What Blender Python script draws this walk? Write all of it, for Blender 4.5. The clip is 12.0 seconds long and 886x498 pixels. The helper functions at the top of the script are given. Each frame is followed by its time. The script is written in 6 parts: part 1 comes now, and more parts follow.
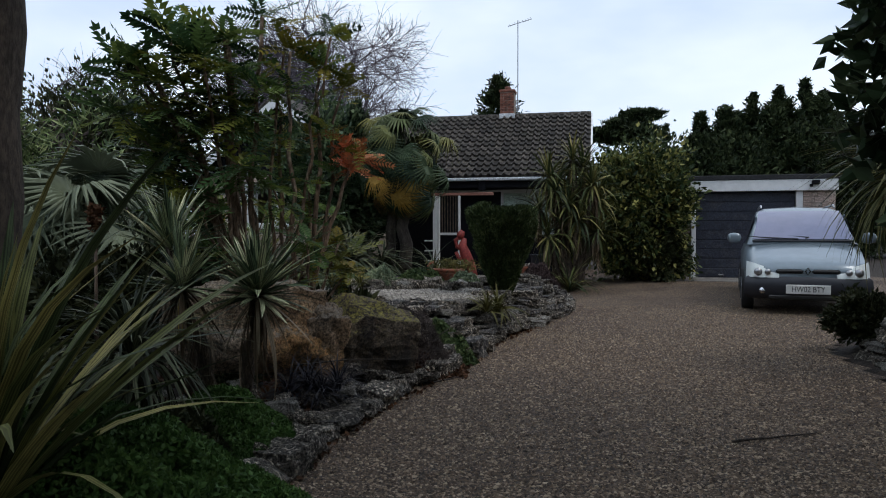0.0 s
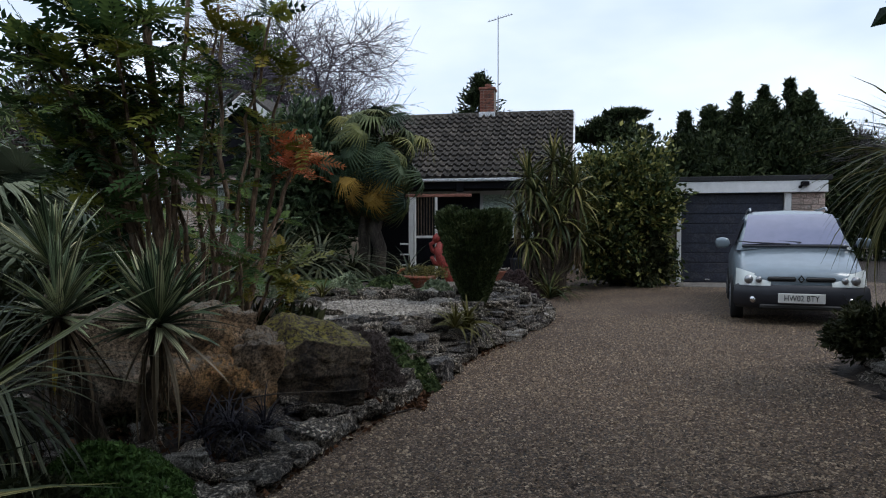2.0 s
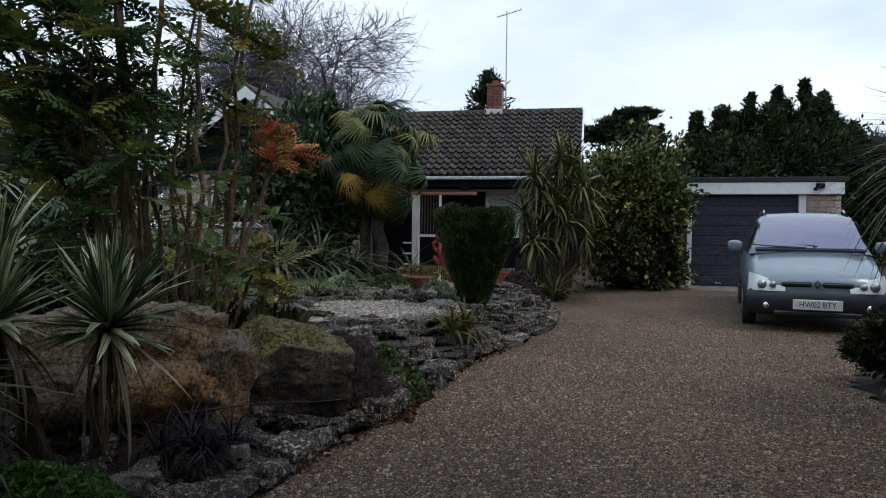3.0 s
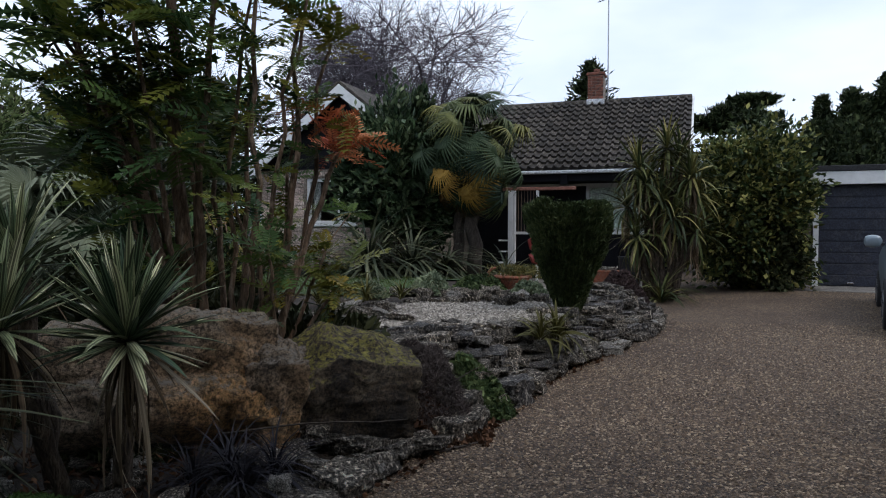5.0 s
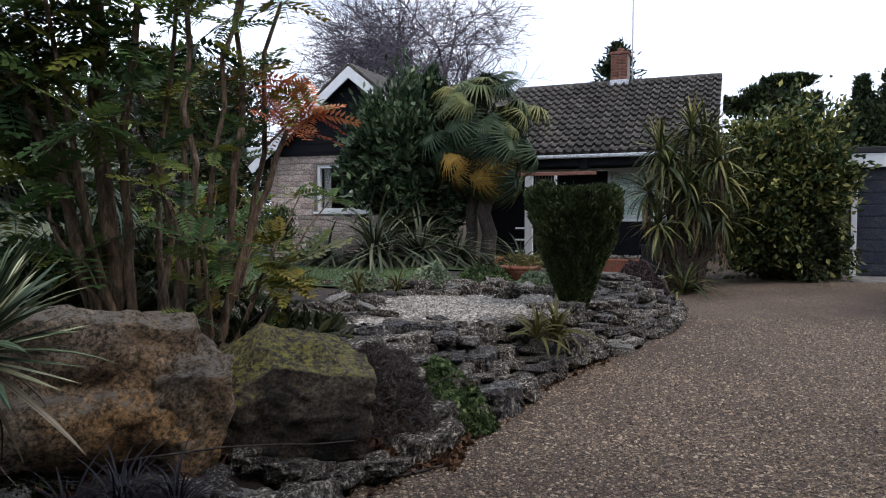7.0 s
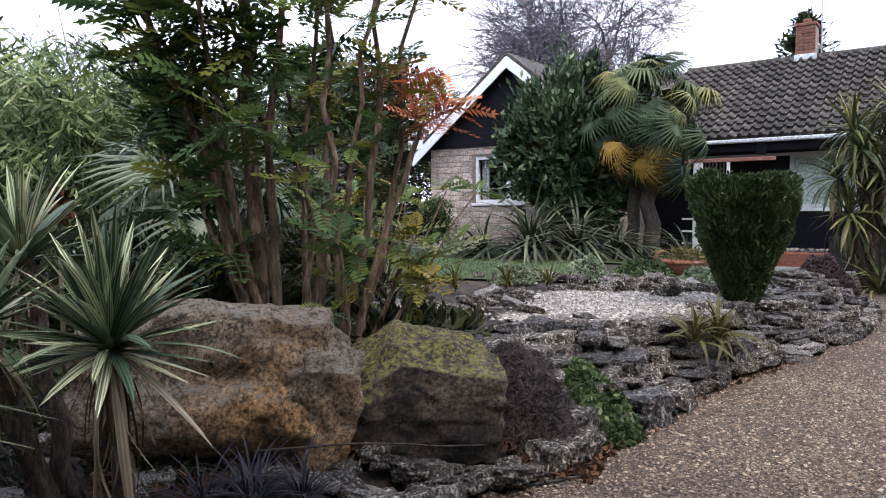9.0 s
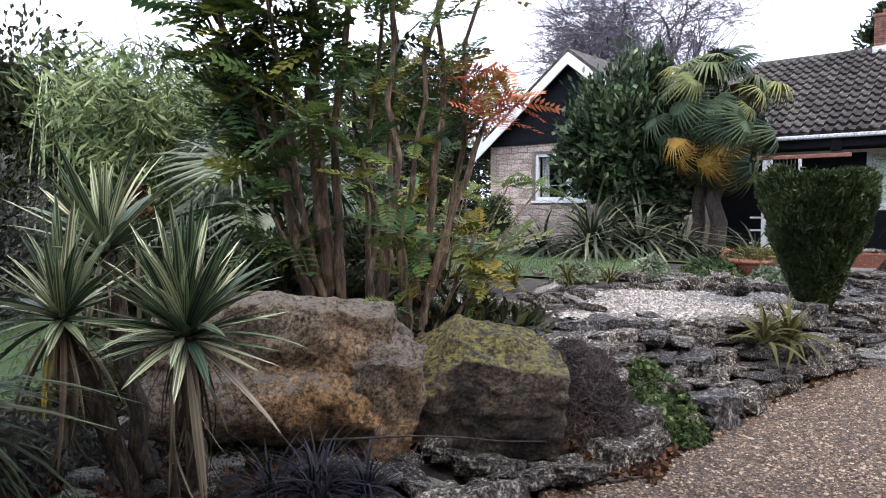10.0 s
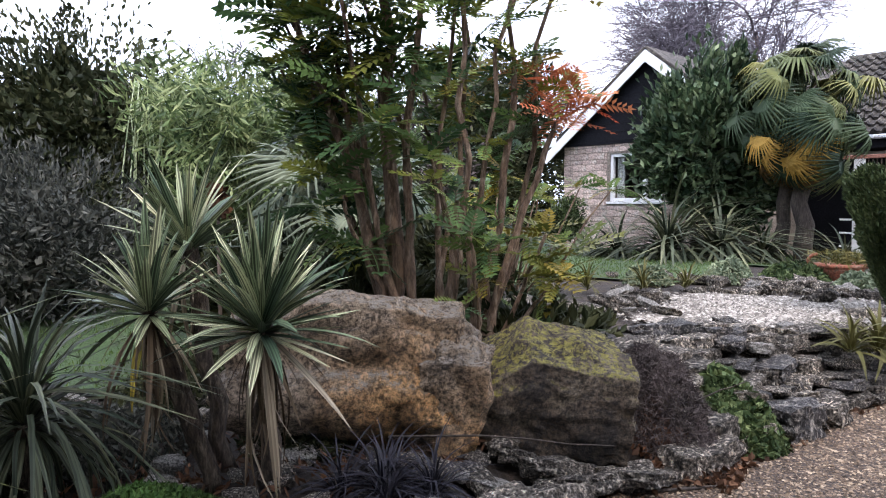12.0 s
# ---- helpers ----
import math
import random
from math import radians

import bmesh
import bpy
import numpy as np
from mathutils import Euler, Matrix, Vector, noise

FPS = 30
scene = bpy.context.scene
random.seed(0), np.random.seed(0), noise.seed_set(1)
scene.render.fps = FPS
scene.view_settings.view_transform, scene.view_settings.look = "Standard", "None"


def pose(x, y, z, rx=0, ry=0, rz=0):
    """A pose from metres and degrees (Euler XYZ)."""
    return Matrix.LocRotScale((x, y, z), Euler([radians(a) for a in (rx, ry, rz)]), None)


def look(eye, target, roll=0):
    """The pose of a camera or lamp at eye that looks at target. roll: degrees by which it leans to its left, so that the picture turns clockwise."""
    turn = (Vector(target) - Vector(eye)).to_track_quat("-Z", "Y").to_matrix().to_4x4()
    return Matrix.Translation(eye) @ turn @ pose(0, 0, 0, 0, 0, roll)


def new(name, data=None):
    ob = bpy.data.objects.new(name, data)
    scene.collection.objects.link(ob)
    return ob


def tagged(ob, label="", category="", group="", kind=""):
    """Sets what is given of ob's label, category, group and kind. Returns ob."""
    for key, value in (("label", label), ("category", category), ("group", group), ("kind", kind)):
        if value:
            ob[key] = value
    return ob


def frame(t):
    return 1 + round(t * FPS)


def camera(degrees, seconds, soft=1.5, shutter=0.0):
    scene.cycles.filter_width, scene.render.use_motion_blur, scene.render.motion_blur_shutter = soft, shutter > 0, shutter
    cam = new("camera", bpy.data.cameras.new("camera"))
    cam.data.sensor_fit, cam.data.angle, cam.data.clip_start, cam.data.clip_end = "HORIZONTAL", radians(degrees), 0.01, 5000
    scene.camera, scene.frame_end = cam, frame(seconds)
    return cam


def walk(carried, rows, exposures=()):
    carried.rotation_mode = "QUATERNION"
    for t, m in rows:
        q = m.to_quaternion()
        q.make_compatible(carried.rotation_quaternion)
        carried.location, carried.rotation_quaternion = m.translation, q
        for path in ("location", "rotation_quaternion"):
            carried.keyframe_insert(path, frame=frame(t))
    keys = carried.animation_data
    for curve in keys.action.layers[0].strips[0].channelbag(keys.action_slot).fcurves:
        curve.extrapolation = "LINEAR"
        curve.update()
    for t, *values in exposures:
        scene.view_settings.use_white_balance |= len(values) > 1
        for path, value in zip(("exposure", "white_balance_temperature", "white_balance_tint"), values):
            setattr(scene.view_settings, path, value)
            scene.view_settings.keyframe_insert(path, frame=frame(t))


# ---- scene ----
cam = camera(64.5, 12.0, soft=1.1)
PATH = [
    (0, (0.272, -0.033, 1.198), (0.262, 1.967, 1.154), 0.0),
    (0.5, (0.305, 0.167, 1.197), (0.309, 2.167, 1.152), -0.0),
    (1, (0.295, 0.363, 1.245), (0.328, 2.362, 1.2), 0.0),
    (1.5, (0.338, 0.505, 1.242), (0.376, 2.504, 1.198), 0.0),
    (2, (0.485, 0.701, 1.271), (0.517, 2.7, 1.227), -0.0),
    (2.5, (0.55, 0.849, 1.263), (0.578, 2.848, 1.217), 0.1),
    (2.7, (0.576, 0.939, 1.266), (0.595, 2.938, 1.219), 0.4),
    (4.3, (0.686, 1.456, 1.272), (0.573, 3.452, 1.231), 0.3),
    (4.5, (0.713, 1.506, 1.273), (0.528, 3.497, 1.233), 0.1),
    (5, (0.742, 1.653, 1.265), (0.457, 3.632, 1.209), 0.2),
    (5.5, (0.753, 1.83, 1.271), (0.451, 3.806, 1.207), 0.2),
    (6, (0.842, 1.984, 1.267), (0.534, 3.958, 1.188), 0.3),
    (6.5, (0.946, 2.168, 1.265), (0.617, 4.14, 1.189), 0.1),
    (6.7, (0.97, 2.232, 1.257), (0.628, 4.2, 1.174), 0.1),
    (8.3, (1.077, 2.505, 1.292), (0.446, 4.399, 1.178), -0.6),
    (8.5, (1.084, 2.511, 1.287), (0.387, 4.382, 1.174), -0.5),
    (9, (1.098, 2.507, 1.285), (0.286, 4.33, 1.167), -0.4),
    (9.5, (1.094, 2.495, 1.278), (0.204, 4.282, 1.157), -0.4),
    (10, (1.082, 2.486, 1.273), (0.122, 4.237, 1.15), -0.2),
    (10.5, (1.086, 2.488, 1.275), (0.054, 4.197, 1.153), -0.3),
    (11, (1.095, 2.475, 1.282), (0.003, 4.147, 1.16), -0.2),
    (11.5, (1.103, 2.479, 1.277), (-0.022, 4.129, 1.156), -0.1),
    (12, (1.112, 2.475, 1.277), (-0.024, 4.116, 1.156), -0.1),
]
EXPOSURE = [(0.0, -0.35, 6500, 11), (2.5, -0.25, 6500, 12), (4.5, -0.25, 6500, 13), (6.0, 0.0, 6550, 15), (6.7, 0.22, 6550, 16), (8.3, 0.78, 6550, 19), (8.6, 0.92, 6550, 19), (9.0, 1.15, 6550, 20), (10.0, 1.35, 6550, 20), (12.0, 1.45, 6550, 21)]
walk(cam, [(t, look(eye, target, roll)) for t, eye, target, roll in PATH], EXPOSURE)

# ---- world and sun: overcast winter sky ----
SUN_EL, SUN_AZ = radians(58), radians(118)
world = bpy.data.worlds.new("overcast_sky")
scene.world = world
world.use_nodes = True
wt = world.node_tree
wt.nodes.clear()
w_out = wt.nodes.new("ShaderNodeOutputWorld")
w_bg = wt.nodes.new("ShaderNodeBackground")
w_sky = wt.nodes.new("ShaderNodeTexSky")
w_sky.sky_type, w_sky.sun_disc, w_sky.sun_elevation, w_sky.sun_rotation = "NISHITA", False, SUN_EL, SUN_AZ
w_dim = wt.nodes.new("ShaderNodeVectorMath")
w_dim.operation = "SCALE"
w_dim.inputs["Scale"].default_value = 0.1
w_co = wt.nodes.new("ShaderNodeTexCoord")
w_map = wt.nodes.new("ShaderNodeMapping")
w_map.inputs["Scale"].default_value = (1.0, 1.0, 2.6)
w_noise = wt.nodes.new("ShaderNodeTexNoise")
w_noise.inputs["Scale"].default_value, w_noise.inputs["Detail"].default_value = 1.9, 5.0
w_ramp = wt.nodes.new("ShaderNodeValToRGB")
w_ramp.color_ramp.elements[0].position, w_ramp.color_ramp.elements[0].color = 0.33, (0.47, 0.60, 0.81, 1)
w_ramp.color_ramp.elements[1].position, w_ramp.color_ramp.elements[1].color = 0.66, (0.82, 0.91, 1.0, 1)
w_mix = wt.nodes.new("ShaderNodeMix")
w_mix.data_type = "RGBA"
w_mix.inputs[0].default_value = 0.88
wt.links.new(w_sky.outputs[0], w_dim.inputs[0])
wt.links.new(w_co.outputs["Generated"], w_map.inputs[0])
wt.links.new(w_map.outputs[0], w_noise.inputs["Vector"])
wt.links.new(w_noise.outputs[0], w_ramp.inputs[0])
wt.links.new(w_dim.outputs[0], w_mix.inputs[6])
wt.links.new(w_ramp.outputs[0], w_mix.inputs[7])
w_sep = wt.nodes.new("ShaderNodeSeparateXYZ")
w_dome = wt.nodes.new("ShaderNodeMapRange")
w_dome.interpolation_type = "SMOOTHSTEP"
for sock, val in zip(("From Min", "From Max", "To Min", "To Max"), (0.35, 1.0, 1.0, 1.12)):
    w_dome.inputs[sock].default_value = val
w_lit = wt.nodes.new("ShaderNodeVectorMath")
w_lit.operation = "SCALE"
wt.links.new(w_co.outputs["Generated"], w_sep.inputs[0])
wt.links.new(w_sep.outputs[2], w_dome.inputs["Value"])
wt.links.new(w_mix.outputs[2], w_lit.inputs[0])
wt.links.new(w_dome.outputs[0], w_lit.inputs["Scale"])
wt.links.new(w_lit.outputs[0], w_bg.inputs[0])
w_bg.inputs[1].default_value = 1.6
wt.links.new(w_bg.outputs[0], w_out.inputs[0])

sun_data = bpy.data.lights.new("sun", "SUN")
sun_data.energy, sun_data.angle, sun_data.color = 1.3, radians(22), (1.0, 0.96, 0.9)
sun = new("sun", sun_data)
sun.matrix_world = look((math.sin(SUN_AZ) * 40, math.cos(SUN_AZ) * 40, math.tan(SUN_EL) * 40), (0, 0, 0))


# ---- materials ----
def node_mat(name):
    m = bpy.data.materials.new(name)
    m.use_nodes = True
    nt = m.node_tree
    return m, nt, nt.nodes["Principled BSDF"], nt.nodes["Material Output"]


def ramp_node(nt, fac, stops):
    r = nt.nodes.new("ShaderNodeValToRGB")
    el = r.color_ramp.elements
    while len(el) < len(stops):
        el.new(0.5)
    for e, (p, c) in zip(el, stops):
        e.position, e.color = p, (*c, 1)
    nt.links.new(fac, r.inputs[0])
    return r.outputs[0]


def noise_node(nt, scale, detail=4.0, rough=0.55, co="Object", stretch=(1, 1, 1)):
    tc = nt.nodes.new("ShaderNodeTexCoord")
    mp = nt.nodes.new("ShaderNodeMapping")
    mp.inputs["Scale"].default_value = stretch
    n = nt.nodes.new("ShaderNodeTexNoise")
    n.inputs["Scale"].default_value, n.inputs["Detail"].default_value, n.inputs["Roughness"].default_value = scale, detail, rough
    nt.links.new(tc.outputs[co], mp.inputs[0])
    nt.links.new(mp.outputs[0], n.inputs["Vector"])
    return n.outputs[0]


def mix_node(nt, fac, a, b, mode="MIX"):
    m = nt.nodes.new("ShaderNodeMix")
    m.data_type, m.blend_type = "RGBA", mode
    for sock, val in ((m.inputs[0], fac), (m.inputs[6], a), (m.inputs[7], b)):
        if isinstance(val, (int, float)):
            sock.default_value = val
        elif isinstance(val, tuple):
            sock.default_value = (*val, 1)
        else:
            nt.links.new(val, sock)
    return m.outputs[2]


def bump_node(nt, bsdf, height, strength, distance):
    b = nt.nodes.new("ShaderNodeBump")
    b.inputs["Strength"].default_value, b.inputs["Distance"].default_value = strength, distance
    nt.links.new(height, b.inputs["Height"])
    nt.links.new(b.outputs[0], bsdf.inputs["Normal"])


def surf(name, c1, c2, c3=None, scale=3.0, fine=40.0, rough=0.8, bump=0.4, dist=0.01, metal=0.0, random=0.0, stretch=(1, 1, 1), spec=0.4, grit=0.42):
    """A weathered surface: large stains, fine grain, relief, and a shift of tone from piece to piece."""
    m, nt, bsdf, out = node_mat(name)
    big = noise_node(nt, scale, 5.0, 0.6, stretch=stretch)
    small = noise_node(nt, fine, 6.0, 0.65, stretch=stretch)
    col = ramp_node(nt, big, [(0.32, c1), (0.66, c2)])
    if c3:
        spots = ramp_node(nt, noise_node(nt, scale * 3.3, 6.0, 0.7, stretch=stretch), [(0.5, (0, 0, 0)), (0.64, (1, 1, 1))])
        col = mix_node(nt, spots, col, c3)
    grain = ramp_node(nt, small, [(0.41, (1 - grit,) * 3), (0.59, (1 + grit * 0.8,) * 3)])
    col = mix_node(nt, 1.0, col, grain, "MULTIPLY")
    if random:
        oi = nt.nodes.new("ShaderNodeObjectInfo")
        tone = ramp_node(nt, oi.outputs["Random"], [(0.0, (1 - random,) * 3), (1.0, (1 + random,) * 3)])
        col = mix_node(nt, 1.0, col, tone, "MULTIPLY")
    nt.links.new(col, bsdf.inputs["Base Color"])
    bsdf.inputs["Roughness"].default_value, bsdf.inputs["Metallic"].default_value = rough, metal
    bsdf.inputs["Specular IOR Level"].default_value = spec
    if bump:
        bump_node(nt, bsdf, small, bump, dist)
    return m


def leaf_mat(name, colours, rough=0.45, through_light=0.25, streak=0.0, island=True):
    """Leaves whose tone varies from leaf to leaf."""
    m, nt, bsdf, out = node_mat(name)
    rnd = nt.nodes.new("ShaderNodeNewGeometry").outputs["Random Per Island"] if island else nt.nodes.new("ShaderNodeObjectInfo").outputs["Random"]
    n = len(colours)
    col = ramp_node(nt, rnd, [(i / max(1, n - 1), c) for i, c in enumerate(colours)])
    # broad dark and light patches paint shaded depths and lit tips into the foliage
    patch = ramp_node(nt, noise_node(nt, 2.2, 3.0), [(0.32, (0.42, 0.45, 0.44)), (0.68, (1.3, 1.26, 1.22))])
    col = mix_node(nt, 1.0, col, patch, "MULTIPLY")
    if streak:
        st = ramp_node(nt, noise_node(nt, 210, 2.0, stretch=(1, 0.004, 0.004)), [(0.47, (1 - streak * 0.75,) * 3), (0.54, (1 + streak * 1.3,) * 3)])
        col = mix_node(nt, 1.0, col, st, "MULTIPLY")
    nt.links.new(col, bsdf.inputs["Base Color"])
    bsdf.inputs["Roughness"].default_value = rough
    bsdf.inputs["Specular IOR Level"].default_value = 0.11
    tr = nt.nodes.new("ShaderNodeBsdfTranslucent")
    nt.links.new(col, tr.inputs[0])
    ms = nt.nodes.new("ShaderNodeMixShader")
    ms.inputs[0].default_value = through_light * 0.6
    nt.links.new(bsdf.outputs[0], ms.inputs[1])
    nt.links.new(tr.outputs[0], ms.inputs[2])
    nt.links.new(ms.outputs[0], out.inputs[0])
    return m


def pebble_mat(name, stops, rough=0.75):
    m, nt, bsdf, out = node_mat(name)
    col = ramp_node(nt, nt.nodes.new("ShaderNodeNewGeometry").outputs["Random Per Island"], stops)
    nt.links.new(col, bsdf.inputs["Base Color"])
    bsdf.inputs["Roughness"].default_value = rough
    return m


def gravel_mat(name, stops, cell, tint):
    m, nt, bsdf, out = node_mat(name)
    tc = nt.nodes.new("ShaderNodeTexCoord")
    vo = nt.nodes.new("ShaderNodeTexVoronoi")
    vo.inputs["Scale"].default_value = cell
    nt.links.new(tc.outputs["Object"], vo.inputs["Vector"])
    sep = nt.nodes.new("ShaderNodeSeparateColor")
    nt.links.new(vo.outputs["Color"], sep.inputs[0])
    col = ramp_node(nt, sep.outputs[0], stops)
    gap = ramp_node(nt, vo.outputs["Distance"], [(0.35, (1, 1, 1)), (0.75, (0.3, 0.28, 0.26))])
    col = mix_node(nt, 1.0, col, gap, "MULTIPLY")
    damp = ramp_node(nt, noise_node(nt, 0.7, 4.0), [(0.36, tint), (0.62, (1.1, 1.08, 1.05))])
    col = mix_node(nt, 1.0, col, damp, "MULTIPLY")
    nt.links.new(col, bsdf.inputs["Base Color"])
    bsdf.inputs["Roughness"].default_value = 0.8
    inv = ramp_node(nt, vo.outputs["Distance"], [(0.0, (1, 1, 1)), (0.8, (0, 0, 0))])
    bump_node(nt, bsdf, inv, 0.9, 0.012)
    return m


def plain(name, c, rough=0.5, metal=0.0, coat=0.0):
    m, nt, bsdf, out = node_mat(name)
    dirt = ramp_node(nt, noise_node(nt, 5.0, 6.0, 0.65), [(0.3, tuple(v * 0.8 for v in c)), (0.7, c)])
    nt.links.new(dirt, bsdf.inputs["Base Color"])
    bsdf.inputs["Roughness"].default_value, bsdf.inputs["Metallic"].default_value, bsdf.inputs["Coat Weight"].default_value = rough, metal, coat
    return m


GRAVEL_STOPS = [(0.0, (0.033, 0.021, 0.013)), (0.35, (0.092, 0.060, 0.037)), (0.75, (0.195, 0.133, 0.083)), (1.0, (0.44, 0.335, 0.225))]
M = dict(
    soil=surf("soil_mat", (0.012, 0.009, 0.007), (0.03, 0.021, 0.015), (0.045, 0.03, 0.02), 2.0, 30, 0.95, 0.8, 0.03),
    lawn=surf("lawn_mat", (0.022, 0.045, 0.014), (0.045, 0.078, 0.024), (0.03, 0.04, 0.018), 1.5, 60, 0.95, 0.6, 0.02),
    gravel=gravel_mat("gravel_mat", GRAVEL_STOPS, 85.0, (0.66, 0.60, 0.58)),
    pebble=pebble_mat("pebble_mat", GRAVEL_STOPS),
    chips=gravel_mat("chippings_mat", [(0.0, (0.05, 0.042, 0.034)), (0.5, (0.17, 0.148, 0.12)), (1.0, (0.36, 0.32, 0.27))], 40.0, (0.45, 0.40, 0.34)),
    chip=pebble_mat("chip_mat", [(0.0, (0.05, 0.042, 0.034)), (0.35, (0.14, 0.122, 0.10)), (0.7, (0.25, 0.222, 0.185)), (1.0, (0.45, 0.41, 0.355))]),
    rock=surf("rockery_stone_mat", (0.040, 0.033, 0.026), (0.22, 0.185, 0.145), (0.60, 0.53, 0.43), 1.3, 9, 0.9, 1.0, 0.2, random=0.6, grit=0.78),
    slate=surf("slate_mat", (0.02, 0.018, 0.018), (0.075, 0.067, 0.062), (0.28, 0.25, 0.21), 1.5, 10, 0.6, 0.9, 0.1, random=0.4, grit=0.65),
    pale=surf("pale_stone_mat", (0.24, 0.22, 0.19), (0.46, 0.43, 0.38), (0.12, 0.115, 0.1), 2.0, 10, 0.9, 0.9, 0.14, random=0.25, grit=0.6),
    block=surf("wall_block_mat", (0.360, 0.265, 0.223), (0.530, 0.410, 0.349), (0.445, 0.380, 0.330), 1.3, 28, 0.9, 0.6, 0.012, random=0.28),
    mortar=surf("mortar_mat", (0.17, 0.14, 0.115), (0.25, 0.21, 0.175), None, 3, 50, 0.95, 0.5, 0.006),
    brick=surf("chimney_brick_mat", (0.15, 0.055, 0.035), (0.26, 0.10, 0.065), (0.10, 0.06, 0.05), 3, 30, 0.9, 0.5, 0.01, random=0.25),
    white=plain("white_paint_mat", (0.80, 0.80, 0.79), 0.5),
    black=surf("black_board_and_shade_mat", (0.005, 0.005, 0.007), (0.009, 0.009, 0.012), None, 2, 30, 0.8, 0.15, 0.004, spec=0.15),
    navy=surf("garage_door_mat", (0.022, 0.025, 0.038), (0.034, 0.038, 0.055), (0.05, 0.05, 0.06), 1.5, 40, 0.45, 0.1, 0.003),
    tile=surf("roof_tile_mat", (0.014, 0.011, 0.010), (0.042, 0.035, 0.029), (0.105, 0.092, 0.074), 3.0, 24, 0.9, 0.7, 0.012, random=0.5),
    felt=surf("roof_felt_mat", (0.02, 0.02, 0.022), (0.04, 0.04, 0.042), None, 2, 40, 0.9, 0.3, 0.006),
    lead=surf("flashing_mat", (0.45, 0.47, 0.5), (0.62, 0.64, 0.66), None, 4, 30, 0.6, 0.2, 0.005),
    concrete=surf("concrete_mat", (0.12, 0.11, 0.10), (0.22, 0.205, 0.185), (0.08, 0.075, 0.07), 1.2, 40, 0.9, 0.4, 0.008),
    bark=surf("bark_mat", (0.100, 0.065, 0.043), (0.190, 0.125, 0.082), (0.250, 0.189, 0.140), 6, 50, 0.95, 1.0, 0.02, stretch=(1, 1, 0.25)),
    darkbark=surf("dark_bark_mat", (0.03, 0.024, 0.02), (0.075, 0.058, 0.045), None, 6, 50, 0.95, 1.0, 0.02, stretch=(1, 1, 0.3)),
    fibre=surf("palm_fibre_mat", (0.03, 0.021, 0.015), (0.085, 0.06, 0.042), (0.14, 0.11, 0.078), 9, 70, 0.95, 1.0, 0.03, stretch=(1, 1, 0.3)),
    twig=surf("twig_mat", (0.075, 0.064, 0.076), (0.13, 0.115, 0.135), None, 4, 40, 0.9, 0.3, 0.005),
    terra=surf("terracotta_mat", (0.18, 0.055, 0.03), (0.27, 0.09, 0.05), (0.2, 0.14, 0.1), 4, 40, 0.85, 0.4, 0.006),
    redpaint=surf("red_paint_mat", (0.16, 0.018, 0.014), (0.27, 0.038, 0.03), None, 5, 40, 0.6, 0.3, 0.006),
    redwood=surf("red_stained_wood_mat", (0.22, 0.085, 0.06), (0.33, 0.15, 0.11), None, 4, 40, 0.7, 0.3, 0.005),
    wood=surf("weathered_wood_mat", (0.07, 0.05, 0.04), (0.15, 0.11, 0.08), None, 4, 40, 0.85, 0.5, 0.008, stretch=(1, 1, 0.2)),
    blind=surf("pale_green_blind_mat", (0.62, 0.72, 0.62), (0.72, 0.80, 0.71), None, 1, 30, 0.8, 0.05, 0.002),
    dark=plain("unlit_interior_mat", (0.012, 0.012, 0.014), 0.9),
    curtain=surf("curtain_mat", (0.4, 0.4, 0.38), (0.55, 0.55, 0.53), None, 8, 40, 0.9, 0.2, 0.01),
    carpaint=plain("silver_blue_car_paint_mat", (0.20, 0.25, 0.285), 0.32, 0.25, 0.6),
    carplastic=plain("grey_car_plastic_mat", (0.022, 0.024, 0.032), 0.5),
    tyre=plain("tyre_mat", (0.014, 0.014, 0.015), 0.85),
    chrome=plain("chrome_mat", (0.7, 0.7, 0.72), 0.15, 1.0),
    alloy=plain("alloy_mat", (0.4, 0.41, 0.43), 0.35, 0.8),
    platew=plain("number_plate_mat", (0.74, 0.74, 0.70), 0.4),
    ink=plain("plate_letters_mat", (0.01, 0.01, 0.01), 0.5),
    culmpale=surf("bamboo_cane_mat", (0.22, 0.27, 0.14), (0.34, 0.38, 0.22), None, 4, 30, 0.5, 0.1, 0.003),
    bambooculm=surf("bamboo_culm_mat", (0.12, 0.15, 0.06), (0.2, 0.24, 0.11), None, 4, 30, 0.5, 0.1, 0.003),
    metal=plain("aerial_metal_mat", (0.35, 0.36, 0.38), 0.4, 0.9),
)
